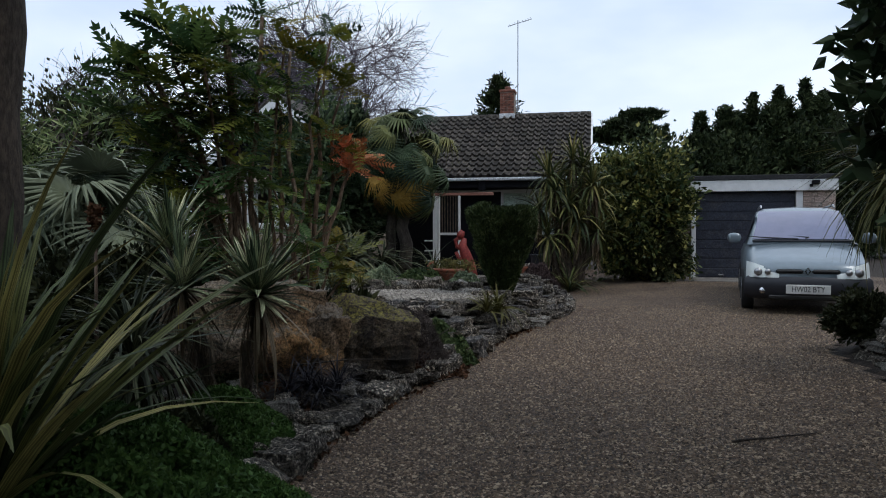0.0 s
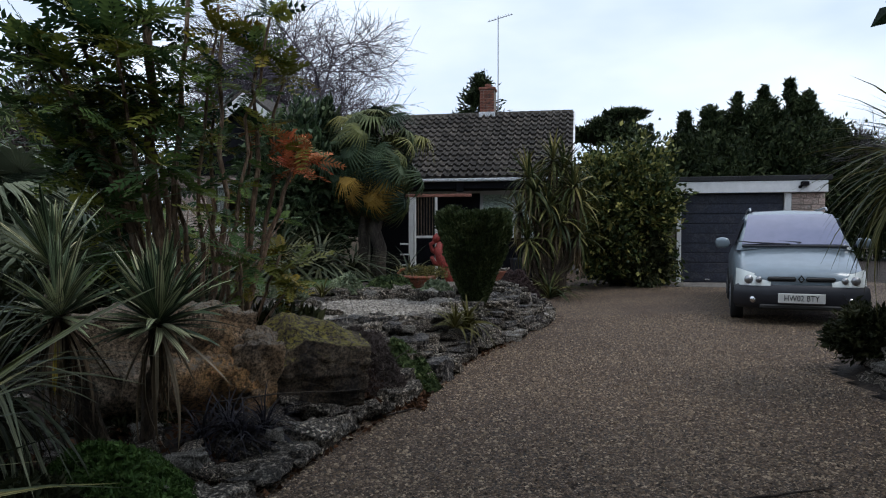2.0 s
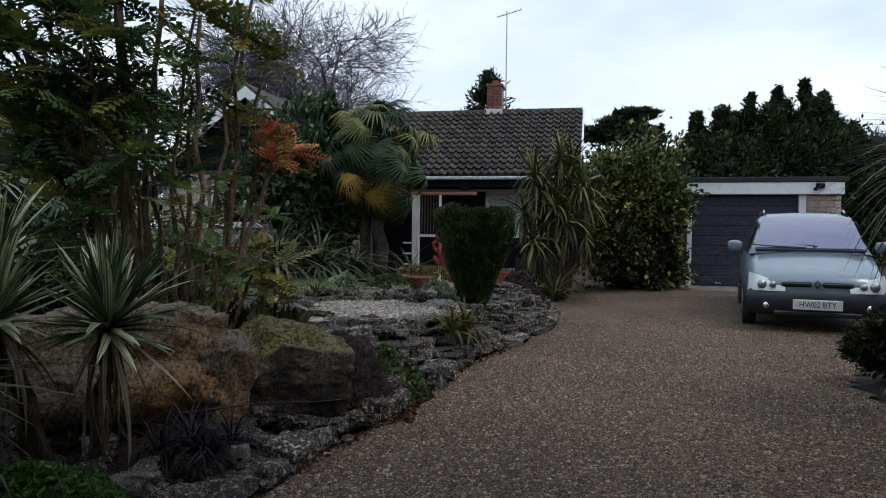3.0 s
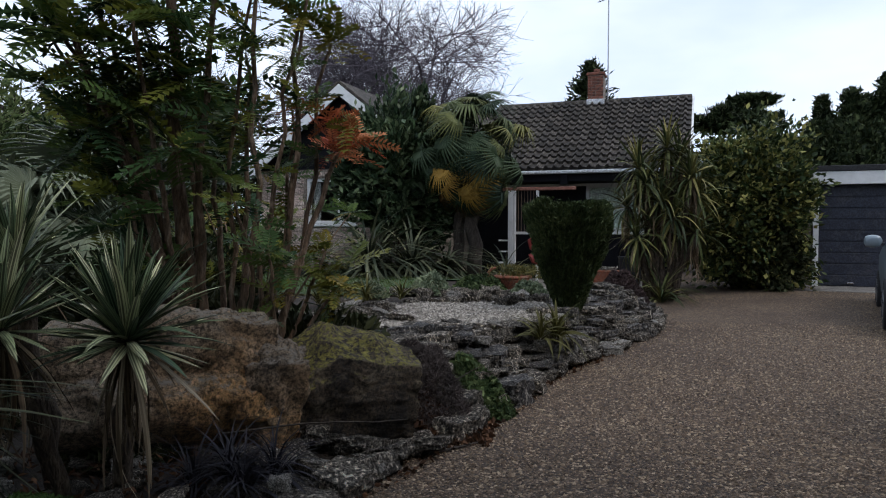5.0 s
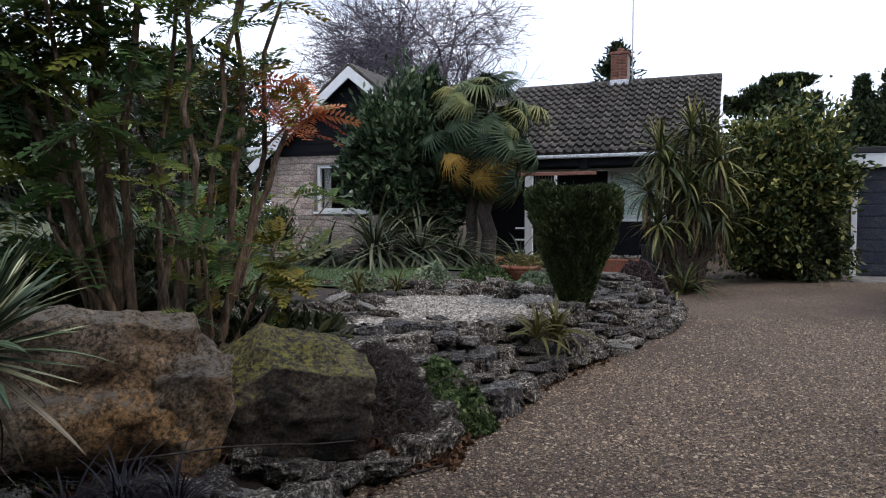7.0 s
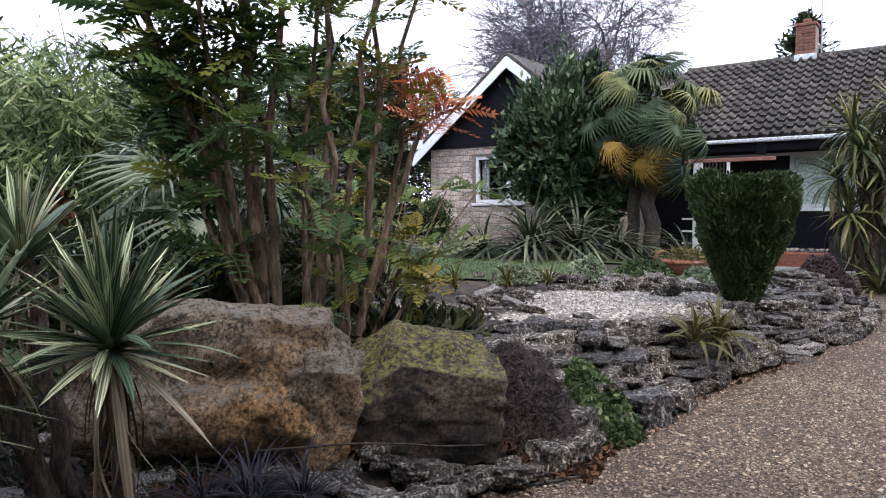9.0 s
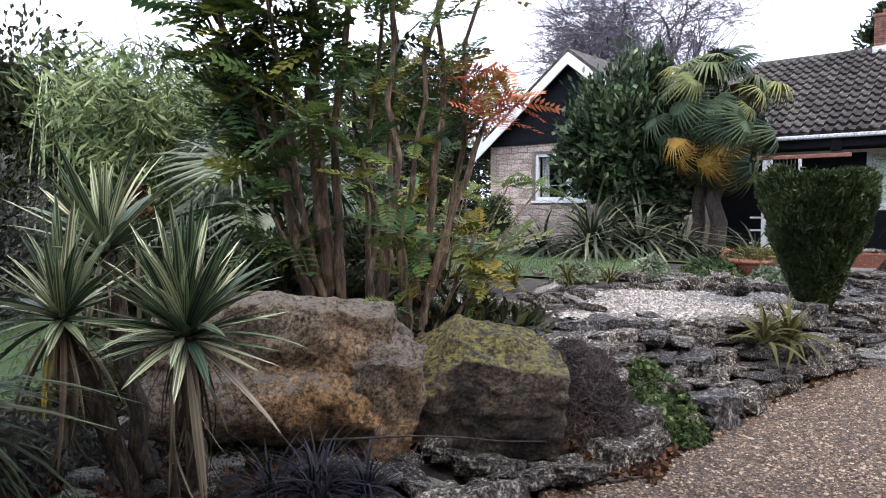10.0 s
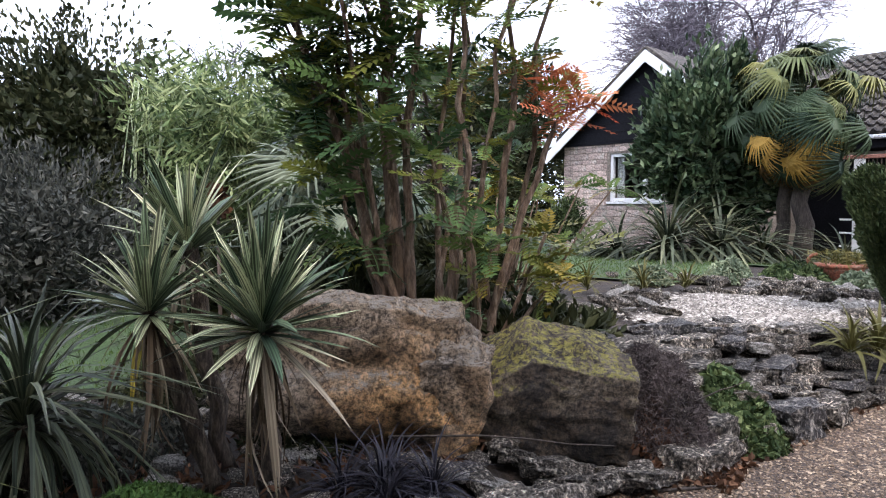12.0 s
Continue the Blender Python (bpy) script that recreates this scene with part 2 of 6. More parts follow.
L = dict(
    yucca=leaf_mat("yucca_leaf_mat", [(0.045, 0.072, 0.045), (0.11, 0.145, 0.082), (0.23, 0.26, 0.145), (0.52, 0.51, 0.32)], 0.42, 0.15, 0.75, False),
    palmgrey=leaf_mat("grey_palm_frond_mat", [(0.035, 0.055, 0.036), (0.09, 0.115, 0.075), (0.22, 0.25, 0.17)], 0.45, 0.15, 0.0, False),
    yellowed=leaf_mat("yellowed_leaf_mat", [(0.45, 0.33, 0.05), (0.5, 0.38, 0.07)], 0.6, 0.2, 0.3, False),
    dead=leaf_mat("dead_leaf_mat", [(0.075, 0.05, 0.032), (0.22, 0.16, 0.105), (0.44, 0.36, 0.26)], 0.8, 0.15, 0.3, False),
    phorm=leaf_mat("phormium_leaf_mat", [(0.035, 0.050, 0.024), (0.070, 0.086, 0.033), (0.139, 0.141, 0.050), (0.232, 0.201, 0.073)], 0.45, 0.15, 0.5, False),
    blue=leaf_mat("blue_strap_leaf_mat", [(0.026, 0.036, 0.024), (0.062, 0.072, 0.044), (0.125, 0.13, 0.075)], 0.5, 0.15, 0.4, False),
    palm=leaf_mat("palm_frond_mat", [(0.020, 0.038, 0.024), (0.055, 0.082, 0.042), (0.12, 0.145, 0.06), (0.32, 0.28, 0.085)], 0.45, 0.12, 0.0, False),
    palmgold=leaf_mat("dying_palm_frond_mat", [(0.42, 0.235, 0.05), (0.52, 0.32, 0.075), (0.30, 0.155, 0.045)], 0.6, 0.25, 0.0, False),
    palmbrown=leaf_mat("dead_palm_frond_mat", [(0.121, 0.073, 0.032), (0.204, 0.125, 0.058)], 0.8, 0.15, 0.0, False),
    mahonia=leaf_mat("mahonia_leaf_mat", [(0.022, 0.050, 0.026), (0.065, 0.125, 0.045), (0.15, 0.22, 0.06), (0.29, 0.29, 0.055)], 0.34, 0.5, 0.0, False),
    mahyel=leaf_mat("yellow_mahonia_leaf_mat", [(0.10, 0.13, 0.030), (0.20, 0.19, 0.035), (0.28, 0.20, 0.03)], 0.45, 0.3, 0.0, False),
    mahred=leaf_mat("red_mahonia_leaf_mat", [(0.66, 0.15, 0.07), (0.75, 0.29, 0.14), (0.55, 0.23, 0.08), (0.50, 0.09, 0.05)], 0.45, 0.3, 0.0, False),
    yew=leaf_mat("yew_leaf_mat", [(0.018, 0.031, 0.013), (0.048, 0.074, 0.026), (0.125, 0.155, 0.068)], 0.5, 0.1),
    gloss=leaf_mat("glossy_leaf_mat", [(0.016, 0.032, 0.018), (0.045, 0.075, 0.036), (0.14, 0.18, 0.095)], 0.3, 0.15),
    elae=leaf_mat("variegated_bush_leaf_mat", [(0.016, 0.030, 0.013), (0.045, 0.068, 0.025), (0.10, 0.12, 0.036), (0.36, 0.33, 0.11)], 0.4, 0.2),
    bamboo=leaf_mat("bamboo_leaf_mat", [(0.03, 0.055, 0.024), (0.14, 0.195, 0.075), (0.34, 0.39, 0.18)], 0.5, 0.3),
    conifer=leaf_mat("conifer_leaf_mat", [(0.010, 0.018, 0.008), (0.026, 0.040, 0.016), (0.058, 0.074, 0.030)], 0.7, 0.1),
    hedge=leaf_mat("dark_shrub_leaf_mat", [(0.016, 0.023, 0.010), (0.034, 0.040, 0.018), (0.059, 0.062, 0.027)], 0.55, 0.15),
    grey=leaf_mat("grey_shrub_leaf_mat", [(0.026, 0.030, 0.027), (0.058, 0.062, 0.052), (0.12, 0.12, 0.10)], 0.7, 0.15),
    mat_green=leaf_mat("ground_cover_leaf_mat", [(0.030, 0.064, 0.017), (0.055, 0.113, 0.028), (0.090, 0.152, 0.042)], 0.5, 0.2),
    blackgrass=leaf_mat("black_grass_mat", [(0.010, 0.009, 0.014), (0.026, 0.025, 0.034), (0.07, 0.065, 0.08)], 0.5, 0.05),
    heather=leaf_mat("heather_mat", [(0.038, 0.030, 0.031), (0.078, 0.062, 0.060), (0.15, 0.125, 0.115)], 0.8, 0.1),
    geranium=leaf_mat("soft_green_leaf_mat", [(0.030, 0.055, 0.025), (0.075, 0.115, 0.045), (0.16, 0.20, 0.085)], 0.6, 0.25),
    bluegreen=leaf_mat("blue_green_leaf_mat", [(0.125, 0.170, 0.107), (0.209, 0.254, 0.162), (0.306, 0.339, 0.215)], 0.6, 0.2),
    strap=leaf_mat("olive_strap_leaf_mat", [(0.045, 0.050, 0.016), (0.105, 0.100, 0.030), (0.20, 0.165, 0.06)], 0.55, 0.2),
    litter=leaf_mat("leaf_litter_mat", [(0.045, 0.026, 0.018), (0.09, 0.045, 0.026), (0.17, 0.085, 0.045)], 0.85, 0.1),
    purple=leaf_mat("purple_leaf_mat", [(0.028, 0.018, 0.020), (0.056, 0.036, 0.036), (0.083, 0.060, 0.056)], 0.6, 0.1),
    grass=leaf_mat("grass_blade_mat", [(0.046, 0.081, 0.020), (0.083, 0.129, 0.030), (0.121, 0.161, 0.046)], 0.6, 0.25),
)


def boulder_mat(name, mossy):
    """Weathered sandstone: an iron-stained patch, dark lichen blotches, pits and, on the mossy one, cushions of moss on top."""
    m, nt, bsdf, out = node_mat(name)
    if mossy:
        base = ramp_node(nt, noise_node(nt, 3.2, 8.0, 0.65), [(0.36, (0.025, 0.018, 0.013)), (0.50, (0.11, 0.078, 0.05)), (0.62, (0.25, 0.195, 0.13)), (0.75, (0.42, 0.37, 0.29))])
    else:
        base = ramp_node(nt, noise_node(nt, 2.4, 8.0, 0.65, stretch=(1, 1, 2.2)), [(0.32, (0.11, 0.08, 0.055)), (0.44, (0.34, 0.25, 0.165)), (0.60, (0.54, 0.42, 0.30)), (0.78, (0.64, 0.54, 0.42))])
        tc = nt.nodes.new("ShaderNodeTexCoord")
        far_off = nt.nodes.new("ShaderNodeVectorMath")
        far_off.operation = "DISTANCE"
        far_off.inputs[1].default_value = (0.32, -0.36, -0.10)
        nt.links.new(tc.outputs["Object"], far_off.inputs[0])
        wob = nt.nodes.new("ShaderNodeMath")
        wob.operation = "MULTIPLY_ADD"
        wob.inputs[1].default_value = 0.5
        nt.links.new(noise_node(nt, 4.0, 7.0, 0.7), wob.inputs[0])
        nt.links.new(far_off.outputs["Value"], wob.inputs[2])
        iron = ramp_node(nt, wob.outputs[0], [(0.44, (1, 1, 1)), (0.74, (0, 0, 0))])
        ochre = ramp_node(nt, noise_node(nt, 9.0, 7.0, 0.7), [(0.33, (0.38, 0.19, 0.07)), (0.62, (0.74, 0.44, 0.19))])
        base = mix_node(nt, iron, base, ochre)
    blotch = ramp_node(nt, noise_node(nt, 11.0, 9.0, 0.8), [(0.42, (0.22, 0.21, 0.20)), (0.50, (1, 1, 1))])
    col = mix_node(nt, 0.6, base, blotch, "MULTIPLY")
    grain = ramp_node(nt, noise_node(nt, 48, 9.0, 0.8), [(0.43, (0.22, 0.22, 0.22)), (0.57, (1.5, 1.5, 1.5))])
    col = mix_node(nt, 1.0, col, grain, "MULTIPLY")
    geo = nt.nodes.new("ShaderNodeNewGeometry")
    sep = nt.nodes.new("ShaderNodeSeparateXYZ")
    nt.links.new(geo.outputs["Normal"], sep.inputs[0])
    up = ramp_node(nt, sep.outputs[2], [(0.32 if mossy else 0.5, (0, 0, 0)), (0.75, (1, 1, 1))])
    lichen = ramp_node(nt, noise_node(nt, 26, 9.0, 0.85), [(0.49, (0, 0, 0)), (0.53, (1, 1, 1))])
    where = mix_node(nt, 1.0, up, lichen, "MULTIPLY")
    moss = ramp_node(nt, noise_node(nt, 40, 5.0, 0.7), [(0.35, (0.13, 0.12, 0.02)), (0.65, (0.52, 0.44, 0.09))])
    col = mix_node(nt, where, col, moss if mossy else (0.40, 0.345, 0.28))
    nt.links.new(col, bsdf.inputs["Base Color"])
    bsdf.inputs["Roughness"].default_value = 0.92
    bump_node(nt, bsdf, noise_node(nt, 22, 11.0, 0.8), 1.0, 0.14)
    return m


M["boulder"] = boulder_mat("sandstone_boulder_mat", False)
M["mossrock"] = boulder_mat("mossy_boulder_mat", True)


def glass_mat(name, tint, rough=0.03):
    m, nt, bsdf, out = node_mat(name)
    bsdf.inputs["Base Color"].default_value = (*tint, 1)
    bsdf.inputs["Roughness"].default_value, bsdf.inputs["Transmission Weight"].default_value, bsdf.inputs["IOR"].default_value = rough, 1.0, 1.45
    return m


M["glass"] = glass_mat("window_glass_mat", (0.95, 0.97, 0.97))
# lavender base colour stands in for most of the sky's reflection
M["carglass"] = plain("sky_tinted_windscreen_mat", (0.19, 0.19, 0.28), 0.1, 0.3, 1.0)
M["lens"] = glass_mat("headlight_lens_mat", (0.95, 0.97, 1.0), 0.08)
M["lampinner"] = plain("headlight_reflector_mat", (0.80, 0.85, 0.82), 0.3, 0.0)


# ---- building helpers ----
rng = np.random.default_rng(7)


def mesh_np(name, verts, faces, smooth=False):
    me = bpy.data.meshes.new(name)
    me.from_pydata(np.asarray(verts, float).tolist(), [], faces if isinstance(faces, list) else faces.tolist())
    if smooth:
        me.polygons.foreach_set("use_smooth", [True] * len(me.polygons))
    me.update()
    return me


def mesh_bm(name, bm, smooth=False):
    me = bpy.data.meshes.new(name)
    bm.to_mesh(me)
    bm.free()
    if smooth:
        me.polygons.foreach_set("use_smooth", [True] * len(me.polygons))
    me.update()
    return me


def thing(name, label, category, at=(0, 0, 0), group="", turn=0.0, kind=""):
    ob = new(name)
    ob.empty_display_size = 0.1
    ob.matrix_world = pose(*at, 0, 0, turn)
    return tagged(ob, label, category, group, kind)


def part(name, me, material, parent, label="", m=None):
    if material and not me.materials:
        me.materials.append(material)
    ob = new(name, me)
    ob.parent = parent
    if m is not None:
        ob.matrix_basis = m
    if label:
        tagged(ob, label)
    return ob


def single(name, me, material, label, category, at=(0, 0, 0), kind="", group=""):
    if not me.materials:
        me.materials.append(material)
    ob = new(name, me)
    ob.location = at
    return tagged(ob, label, category, group, kind)


def box_bm(bm, lo, hi, bevel=0.0):
    made = bmesh.ops.create_cube(bm, size=1.0)["verts"]
    for v in made:
        v.co = Vector([lo[i] + (v.co[i] + 0.5) * (hi[i] - lo[i]) for i in range(3)])
    if bevel:
        edges = list({e for v in made for e in v.link_edges})
        bmesh.ops.bevel(bm, geom=edges, offset=bevel, segments=1, affect="EDGES")


def box(lo, hi, bevel=0.006, name="box"):
    bm = bmesh.new()
    box_bm(bm, lo, hi, bevel)
    return mesh_bm(name, bm)


def tube_np(pts, radii, sides=6):
    """Vertices and faces of a tapered limb along pts."""
    pts = np.asarray(pts, float)
    n = len(pts)
    tang = np.gradient(pts, axis=0)
    tang /= np.linalg.norm(tang, axis=1)[:, None] + 1e-9
    ref = np.array([1.0, 0.0, 0.0]) if abs(tang[0][0]) < 0.8 else np.array([0.0, 1.0, 0.0])
    V = []
    for p, t, r in zip(pts, tang, radii):
        a = np.cross(t, ref)
        a /= np.linalg.norm(a) + 1e-9
        b = np.cross(t, a)
        ang = np.arange(sides) * 2 * np.pi / sides
        V.append(p + r * (np.cos(ang)[:, None] * a + np.sin(ang)[:, None] * b))
    V = np.concatenate(V)
    F = []
    for i in range(n - 1):
        for j in range(sides):
            k = (j + 1) % sides
            F.append([i * sides + j, i * sides + k, (i + 1) * sides + k, (i + 1) * sides + j])
    F.append(list(range(sides))[::-1])
    F.append([(n - 1) * sides + j for j in range(sides)])
    return V, F


def join_np(pieces):
    V, F, o = [], [], 0
    for v, f in pieces:
        V.append(v)
        F += [[i + o for i in q] for q in f]
        o += len(v)
    return np.concatenate(V), F


def limb(name, pts, r0, r1, material, parent, sides=8, label="", knobbly=0.0):
    n = len(pts)
    rad = [r0 + (r1 - r0) * i / (n - 1) for i in range(n)]
    if knobbly:
        rad = [r * (1 + knobbly * (rng.random() - 0.5)) for r in rad]
    v, f = tube_np(pts, rad, sides)
    return part(name, mesh_np(name, v, f, True), material, parent, label)


def bent(a, b, n=6, wob=0.05):
    a, b = np.array(a, float), np.array(b, float)
    s = np.linspace(0, 1, n)[:, None]
    p = a + (b - a) * s
    p[1:-1] += rng.normal(0, wob, (n - 2, 3)) * np.linalg.norm(b - a) * np.array([1, 1, 0.3])
    return p


def leaves_np(centres, dirs, length, width, fold=0.25, jitter=0.35):
    """Folded pointed leaves, one at each centre, pointing along dirs."""
    n = len(centres)
    d = dirs / (np.linalg.norm(dirs, axis=1)[:, None] + 1e-9)
    r = rng.normal(size=(n, 3))
    side = np.cross(d, r)
    side /= np.linalg.norm(side, axis=1)[:, None] + 1e-9
    nor = np.cross(side, d)
    l = length * (1 + jitter * (rng.random((n, 1)) * 2 - 1))
    w = width * (1 + jitter * (rng.random((n, 1)) * 2 - 1)) * 0.5
    base = centres - d * l * 0.5
    tip = centres + d * l * 0.5
    mid = centres - d * l * 0.05
    V = np.stack([base, mid + side * w + nor * w * fold, tip, mid - side * w + nor * w * fold], 1).reshape(-1, 3)
    k = (np.arange(n) * 4)[:, None]
    F = np.concatenate([k + [0, 1, 2], k + [0, 2, 3]], 1).reshape(-1, 3)
    return V, F


def clump_points(n, clumps, radii, spread, hollow=0.55, flat_base=-1.0):
    """Points in leafy clumps spread over an uneven egg shape; also the outward direction."""
    c = rng.normal(size=(clumps * 3, 3))
    c /= np.linalg.norm(c, axis=1)[:, None]
    c = c[c[:, 2] > flat_base][:clumps]
    rad = hollow + (1 - hollow) * rng.random((len(c), 1)) ** 0.6
    rad *= 0.86 + 0.28 * rng.random((len(c), 1))
    c = c * rad
    which = rng.integers(0, len(c), n)
    p = c[which] + rng.normal(size=(n, 3)) * spread * (0.5 + rng.random((len(c), 1))[which])
    out = p / (np.linalg.norm(p, axis=1)[:, None] + 1e-6)
    return p * np.array(radii), out


def bush(name, label, category, at, radii, n, leaf, material, clumps=60, spread=0.16, hollow=0.5, up=0.3, droop=0.0, stems=4, bark="darkbark", flat_base=-0.75, group="", base=None):
    """A shrub: limbs from the ground, and a crown of many small leaves in clumps."""
    x, y, z = at
    ground = height(x, y) if base is None else base
    ob = thing(name, label, category, (x, y, ground), group)
    cz = z - ground
    for i in range(stems):
        a = rng.random() * 6.28
        foot = (0.12 * radii[0] * math.cos(a), 0.12 * radii[1] * math.sin(a), -0.05)
        top = (0.5 * radii[0] * math.cos(a), 0.5 * radii[1] * math.sin(a), cz + radii[2] * (0.2 + 0.4 * rng.random()))
        limb("stem", bent(foot, top, 5, 0.06), 0.03 * max(radii[2], 0.4), 0.008 * max(radii[2], 0.4), M[bark], ob, 6)
    p, out = clump_points(n, clumps, radii, spread, hollow, flat_base)
    d = out + rng.normal(size=p.shape) * 0.6 + np.array([0, 0, up - droop])
    V, F = leaves_np(p + np.array([0, 0, cz]), d, *leaf)
    k = n // 4
    q = rng.normal(size=(k, 3))
    q = q / np.linalg.norm(q, axis=1)[:, None] * (0.74 * rng.random((k, 1)) ** 0.4) * np.array(radii)
    V2, F2 = leaves_np(q + np.array([0, 0, cz]), rng.normal(size=(k, 3)), leaf[0] * 1.9, leaf[1] * 2.4)
    F = np.concatenate([F, F2 + len(V)])
    V = np.concatenate([V, V2])
    V[:, 2] = np.maximum(V[:, 2], -0.02)
    part("crown", mesh_np("crown", V, F), material, ob)
    return ob


def blade_np(length, width, arch=0.2, droop=0.0, seg=6, keel=0.3, base_w=0.5):
    """A sword leaf along +y, arching to -z."""
    V, F = [], []
    for i in range(seg + 1):
        s = i / seg
        w = width * 0.5 * (base_w + (1 - base_w) * min(1, s * 3.5)) * (1 - s ** 3) + 0.0008
        y = length * (s - droop * s * s * 0.35)
        z = length * (arch * s * (1 - s) - droop * s ** 2.2)
        V += [(-w, y, z + keel * w), (0, y, z), (w, y, z + keel * w)]
    for i in range(seg):
        a = 3 * i
        F += [[a, a + 1, a + 4, a + 3], [a + 1, a + 2, a + 5, a + 4]]
    return np.array(V), F


def aim(at, azimuth, elevation, roll=0.0, scale=1.0):
    """Pose for a leaf that lies along +y: turned to azimuth and raised by elevation (degrees)."""
    return Matrix.Translation(at) @ Matrix.Rotation(radians(azimuth), 4, "Z") @ Matrix.Rotation(radians(elevation), 4, "X") @ Matrix.Rotation(radians(roll), 4, "Y") @ Matrix.Diagonal((scale, scale, scale, 1))


def rosette(parent, at, count, meshes, low, high, jitter=8, name="leaf", scale=(0.75, 1.1), label=""):
    """Sword leaves all round a crown, from steep inner ones to low outer ones."""
    for i in range(count):
        s = (i + 0.5) / count
        el = high + (low - high) * s + rng.normal() * jitter
        az = i * 137.5 + rng.normal() * 10
        ob = new(name, meshes[int(rng.integers(len(meshes)))])
        ob.parent = parent
        off = 0.02
        ob.matrix_basis = aim((at[0] - off * math.sin(radians(az)), at[1] + off * math.cos(radians(az)), at[2] + 0.06 * (0.5 - s)), az, el, rng.normal() * 12, scale[0] + (scale[1] - scale[0]) * rng.random())
        if label:
            tagged(ob, label)


def rock_mesh(name, seed, size, sharp=0.55, cuts=5, rough=0.16):
    """A rounded, broken stone of the given half sizes."""
    bm = bmesh.new()
    bmesh.ops.create_cube(bm, size=2.0)
    bmesh.ops.subdivide_edges(bm, edges=bm.edges[:], cuts=cuts, use_grid_fill=True)
    off = Vector((seed * 7.3, seed * 3.1, seed * 1.7))
    for v in bm.verts:
        p = v.co.copy()
        q = p.normalized() * 1.15
        p = p.lerp(q, sharp)
        n1 = noise.noise(p * 0.9 + off)
        n2 = noise.noise(p * 2.6 + off)
        n3 = noise.noise(p * 6.5 + off)
        k = 1 + rough * (1.5 * n1 + 0.8 * n2 + 0.35 * n3)
        v.co = Vector((p.x * k * size[0], p.y * k * size[1], p.z * (k + 0.25 * rough * n2) * size[2]))
    return mesh_bm(name, bm, True)


# ---- the lie of the land ----
EDGE = [(-6, -1.3), (0, -1.0), (2, -0.8), (3.2, -0.54), (3.8, -0.44), (4.5, -0.27), (5.05, -0.07), (5.6, 0.2), (6.1, 0.38), (6.7, 0.55), (7.4, 0.72), (8.0, 0.99), (9.2, 1.6), (10.5, 2.1), (11.5, 2.38), (12.2, 2.42), (12.9, 2.2), (13.4, 1.5), (13.7, 0.4)]
EDGE_Y, EDGE_X = [e[0] for e in EDGE], [e[1] for e in EDGE]


def ease(t):
    t = min(1.0, max(0.0, t))
    return t * t * (3 - 2 * t)


def bed_edge(y):
    return float(np.interp(y, EDGE_Y, EDGE_X)) if y < 13.7 else -50.0


def right_edge(y):
    return float(np.interp(y, [-6, 0, 5.5, 7.0, 8.2, 9.0, 14, 16, 30], [3.0, 3.2, 3.75, 4.1, 4.9, 6.6, 9.5, 10.5, 10.5]))


def height(x, y):
    rise = 0.15 * ease((x - 2.0) / 3.0) * ease((y - 11.0) / 5.0)
    z = rise
    d = bed_edge(y) - x
    if y >= 13.7:
        d = 0.4 - x - 0.1 * (y - 13.7)
        z += 0.36 * ease(d / 1.2) * (1 - 0.6 * ease((y - 17.0) / 3))
    elif d > 0:
        top = 0.20 + 0.22 * ease((y - 5.0) / 1.2)
        back = ease((13.7 - y) / 1.0) if x > -0.2 else 1.0
        z += top * ease(d / 0.62) * (0.9 + 0.1 * back)
    r = x - right_edge(y)
    if r > 0 and y < 9.5:
        z += 0.25 * ease(r / 0.8)
    z += 0.012 * noise.noise(Vector((x * 0.9, y * 0.9, 0.0)))
    return z


def sheet(name, xs, ys, keep, lift, material, label, category):
    """A patch of ground draped over the land, where keep(x, y) holds."""
    xs, ys = np.asarray(xs), np.asarray(ys)
    nx = len(xs)
    V = [(x, y, height(x, y) + lift) for y in ys for x in xs]
    F = []
    for j in range(len(ys) - 1):
        for i in range(nx - 1):
            if keep(0.5 * (xs[i] + xs[i + 1]), 0.5 * (ys[j] + ys[j + 1])):
                F.append([j * nx + i, j * nx + i + 1, (j + 1) * nx + i + 1, (j + 1) * nx + i])
    used = sorted({i for f in F for i in f})
    new_i = {o: k for k, o in enumerate(used)}
    me = mesh_np(name, [V[i] for i in used], [[new_i[i] for i in f] for f in F], True)
    return single(name, me, material, label, category, kind="structure")


def is_drive(x, y):
    if y < 13.7:
        return bed_edge(y) - 0.06 < x < right_edge(y) + 0.05
    return 0.35 - 0.06 * (y - 13.7) < x < 10.6 and y < 20.6


def is_lawn(x, y):
    if y > 13.4:
        return x < 0.2 and y < 24 and x > -16
    return (x < -2.6 and y > 4.6 and x > -9) or (x < -1.2 and 10.4 < y)


far = np.array([8, 16, 40, 120, 400, 900])
gx = np.concatenate([-(far[::-1] + 10), np.arange(-14, 14.01, 0.25), far + 14])
gy = np.concatenate([-(far[::-1]), np.arange(-6, 26.01, 0.25), far + 26])
sheet("ground", gx, gy, lambda x, y: True, -0.03, M["soil"], "dark bare garden soil running to the horizon", "ground")
sheet("driveway", np.arange(-1.6, 10.61, 0.1), np.arange(-6, 20.61, 0.1), is_drive, 0.006, M["gravel"], "damp tan and brown gravel driveway curving to the house", "driveway")
sheet("lawn", np.arange(-16, 0.4, 0.2), np.arange(4.6, 24, 0.2), is_lawn, 0.0, M["lawn"], "short green lawn behind the rockery", "lawn")


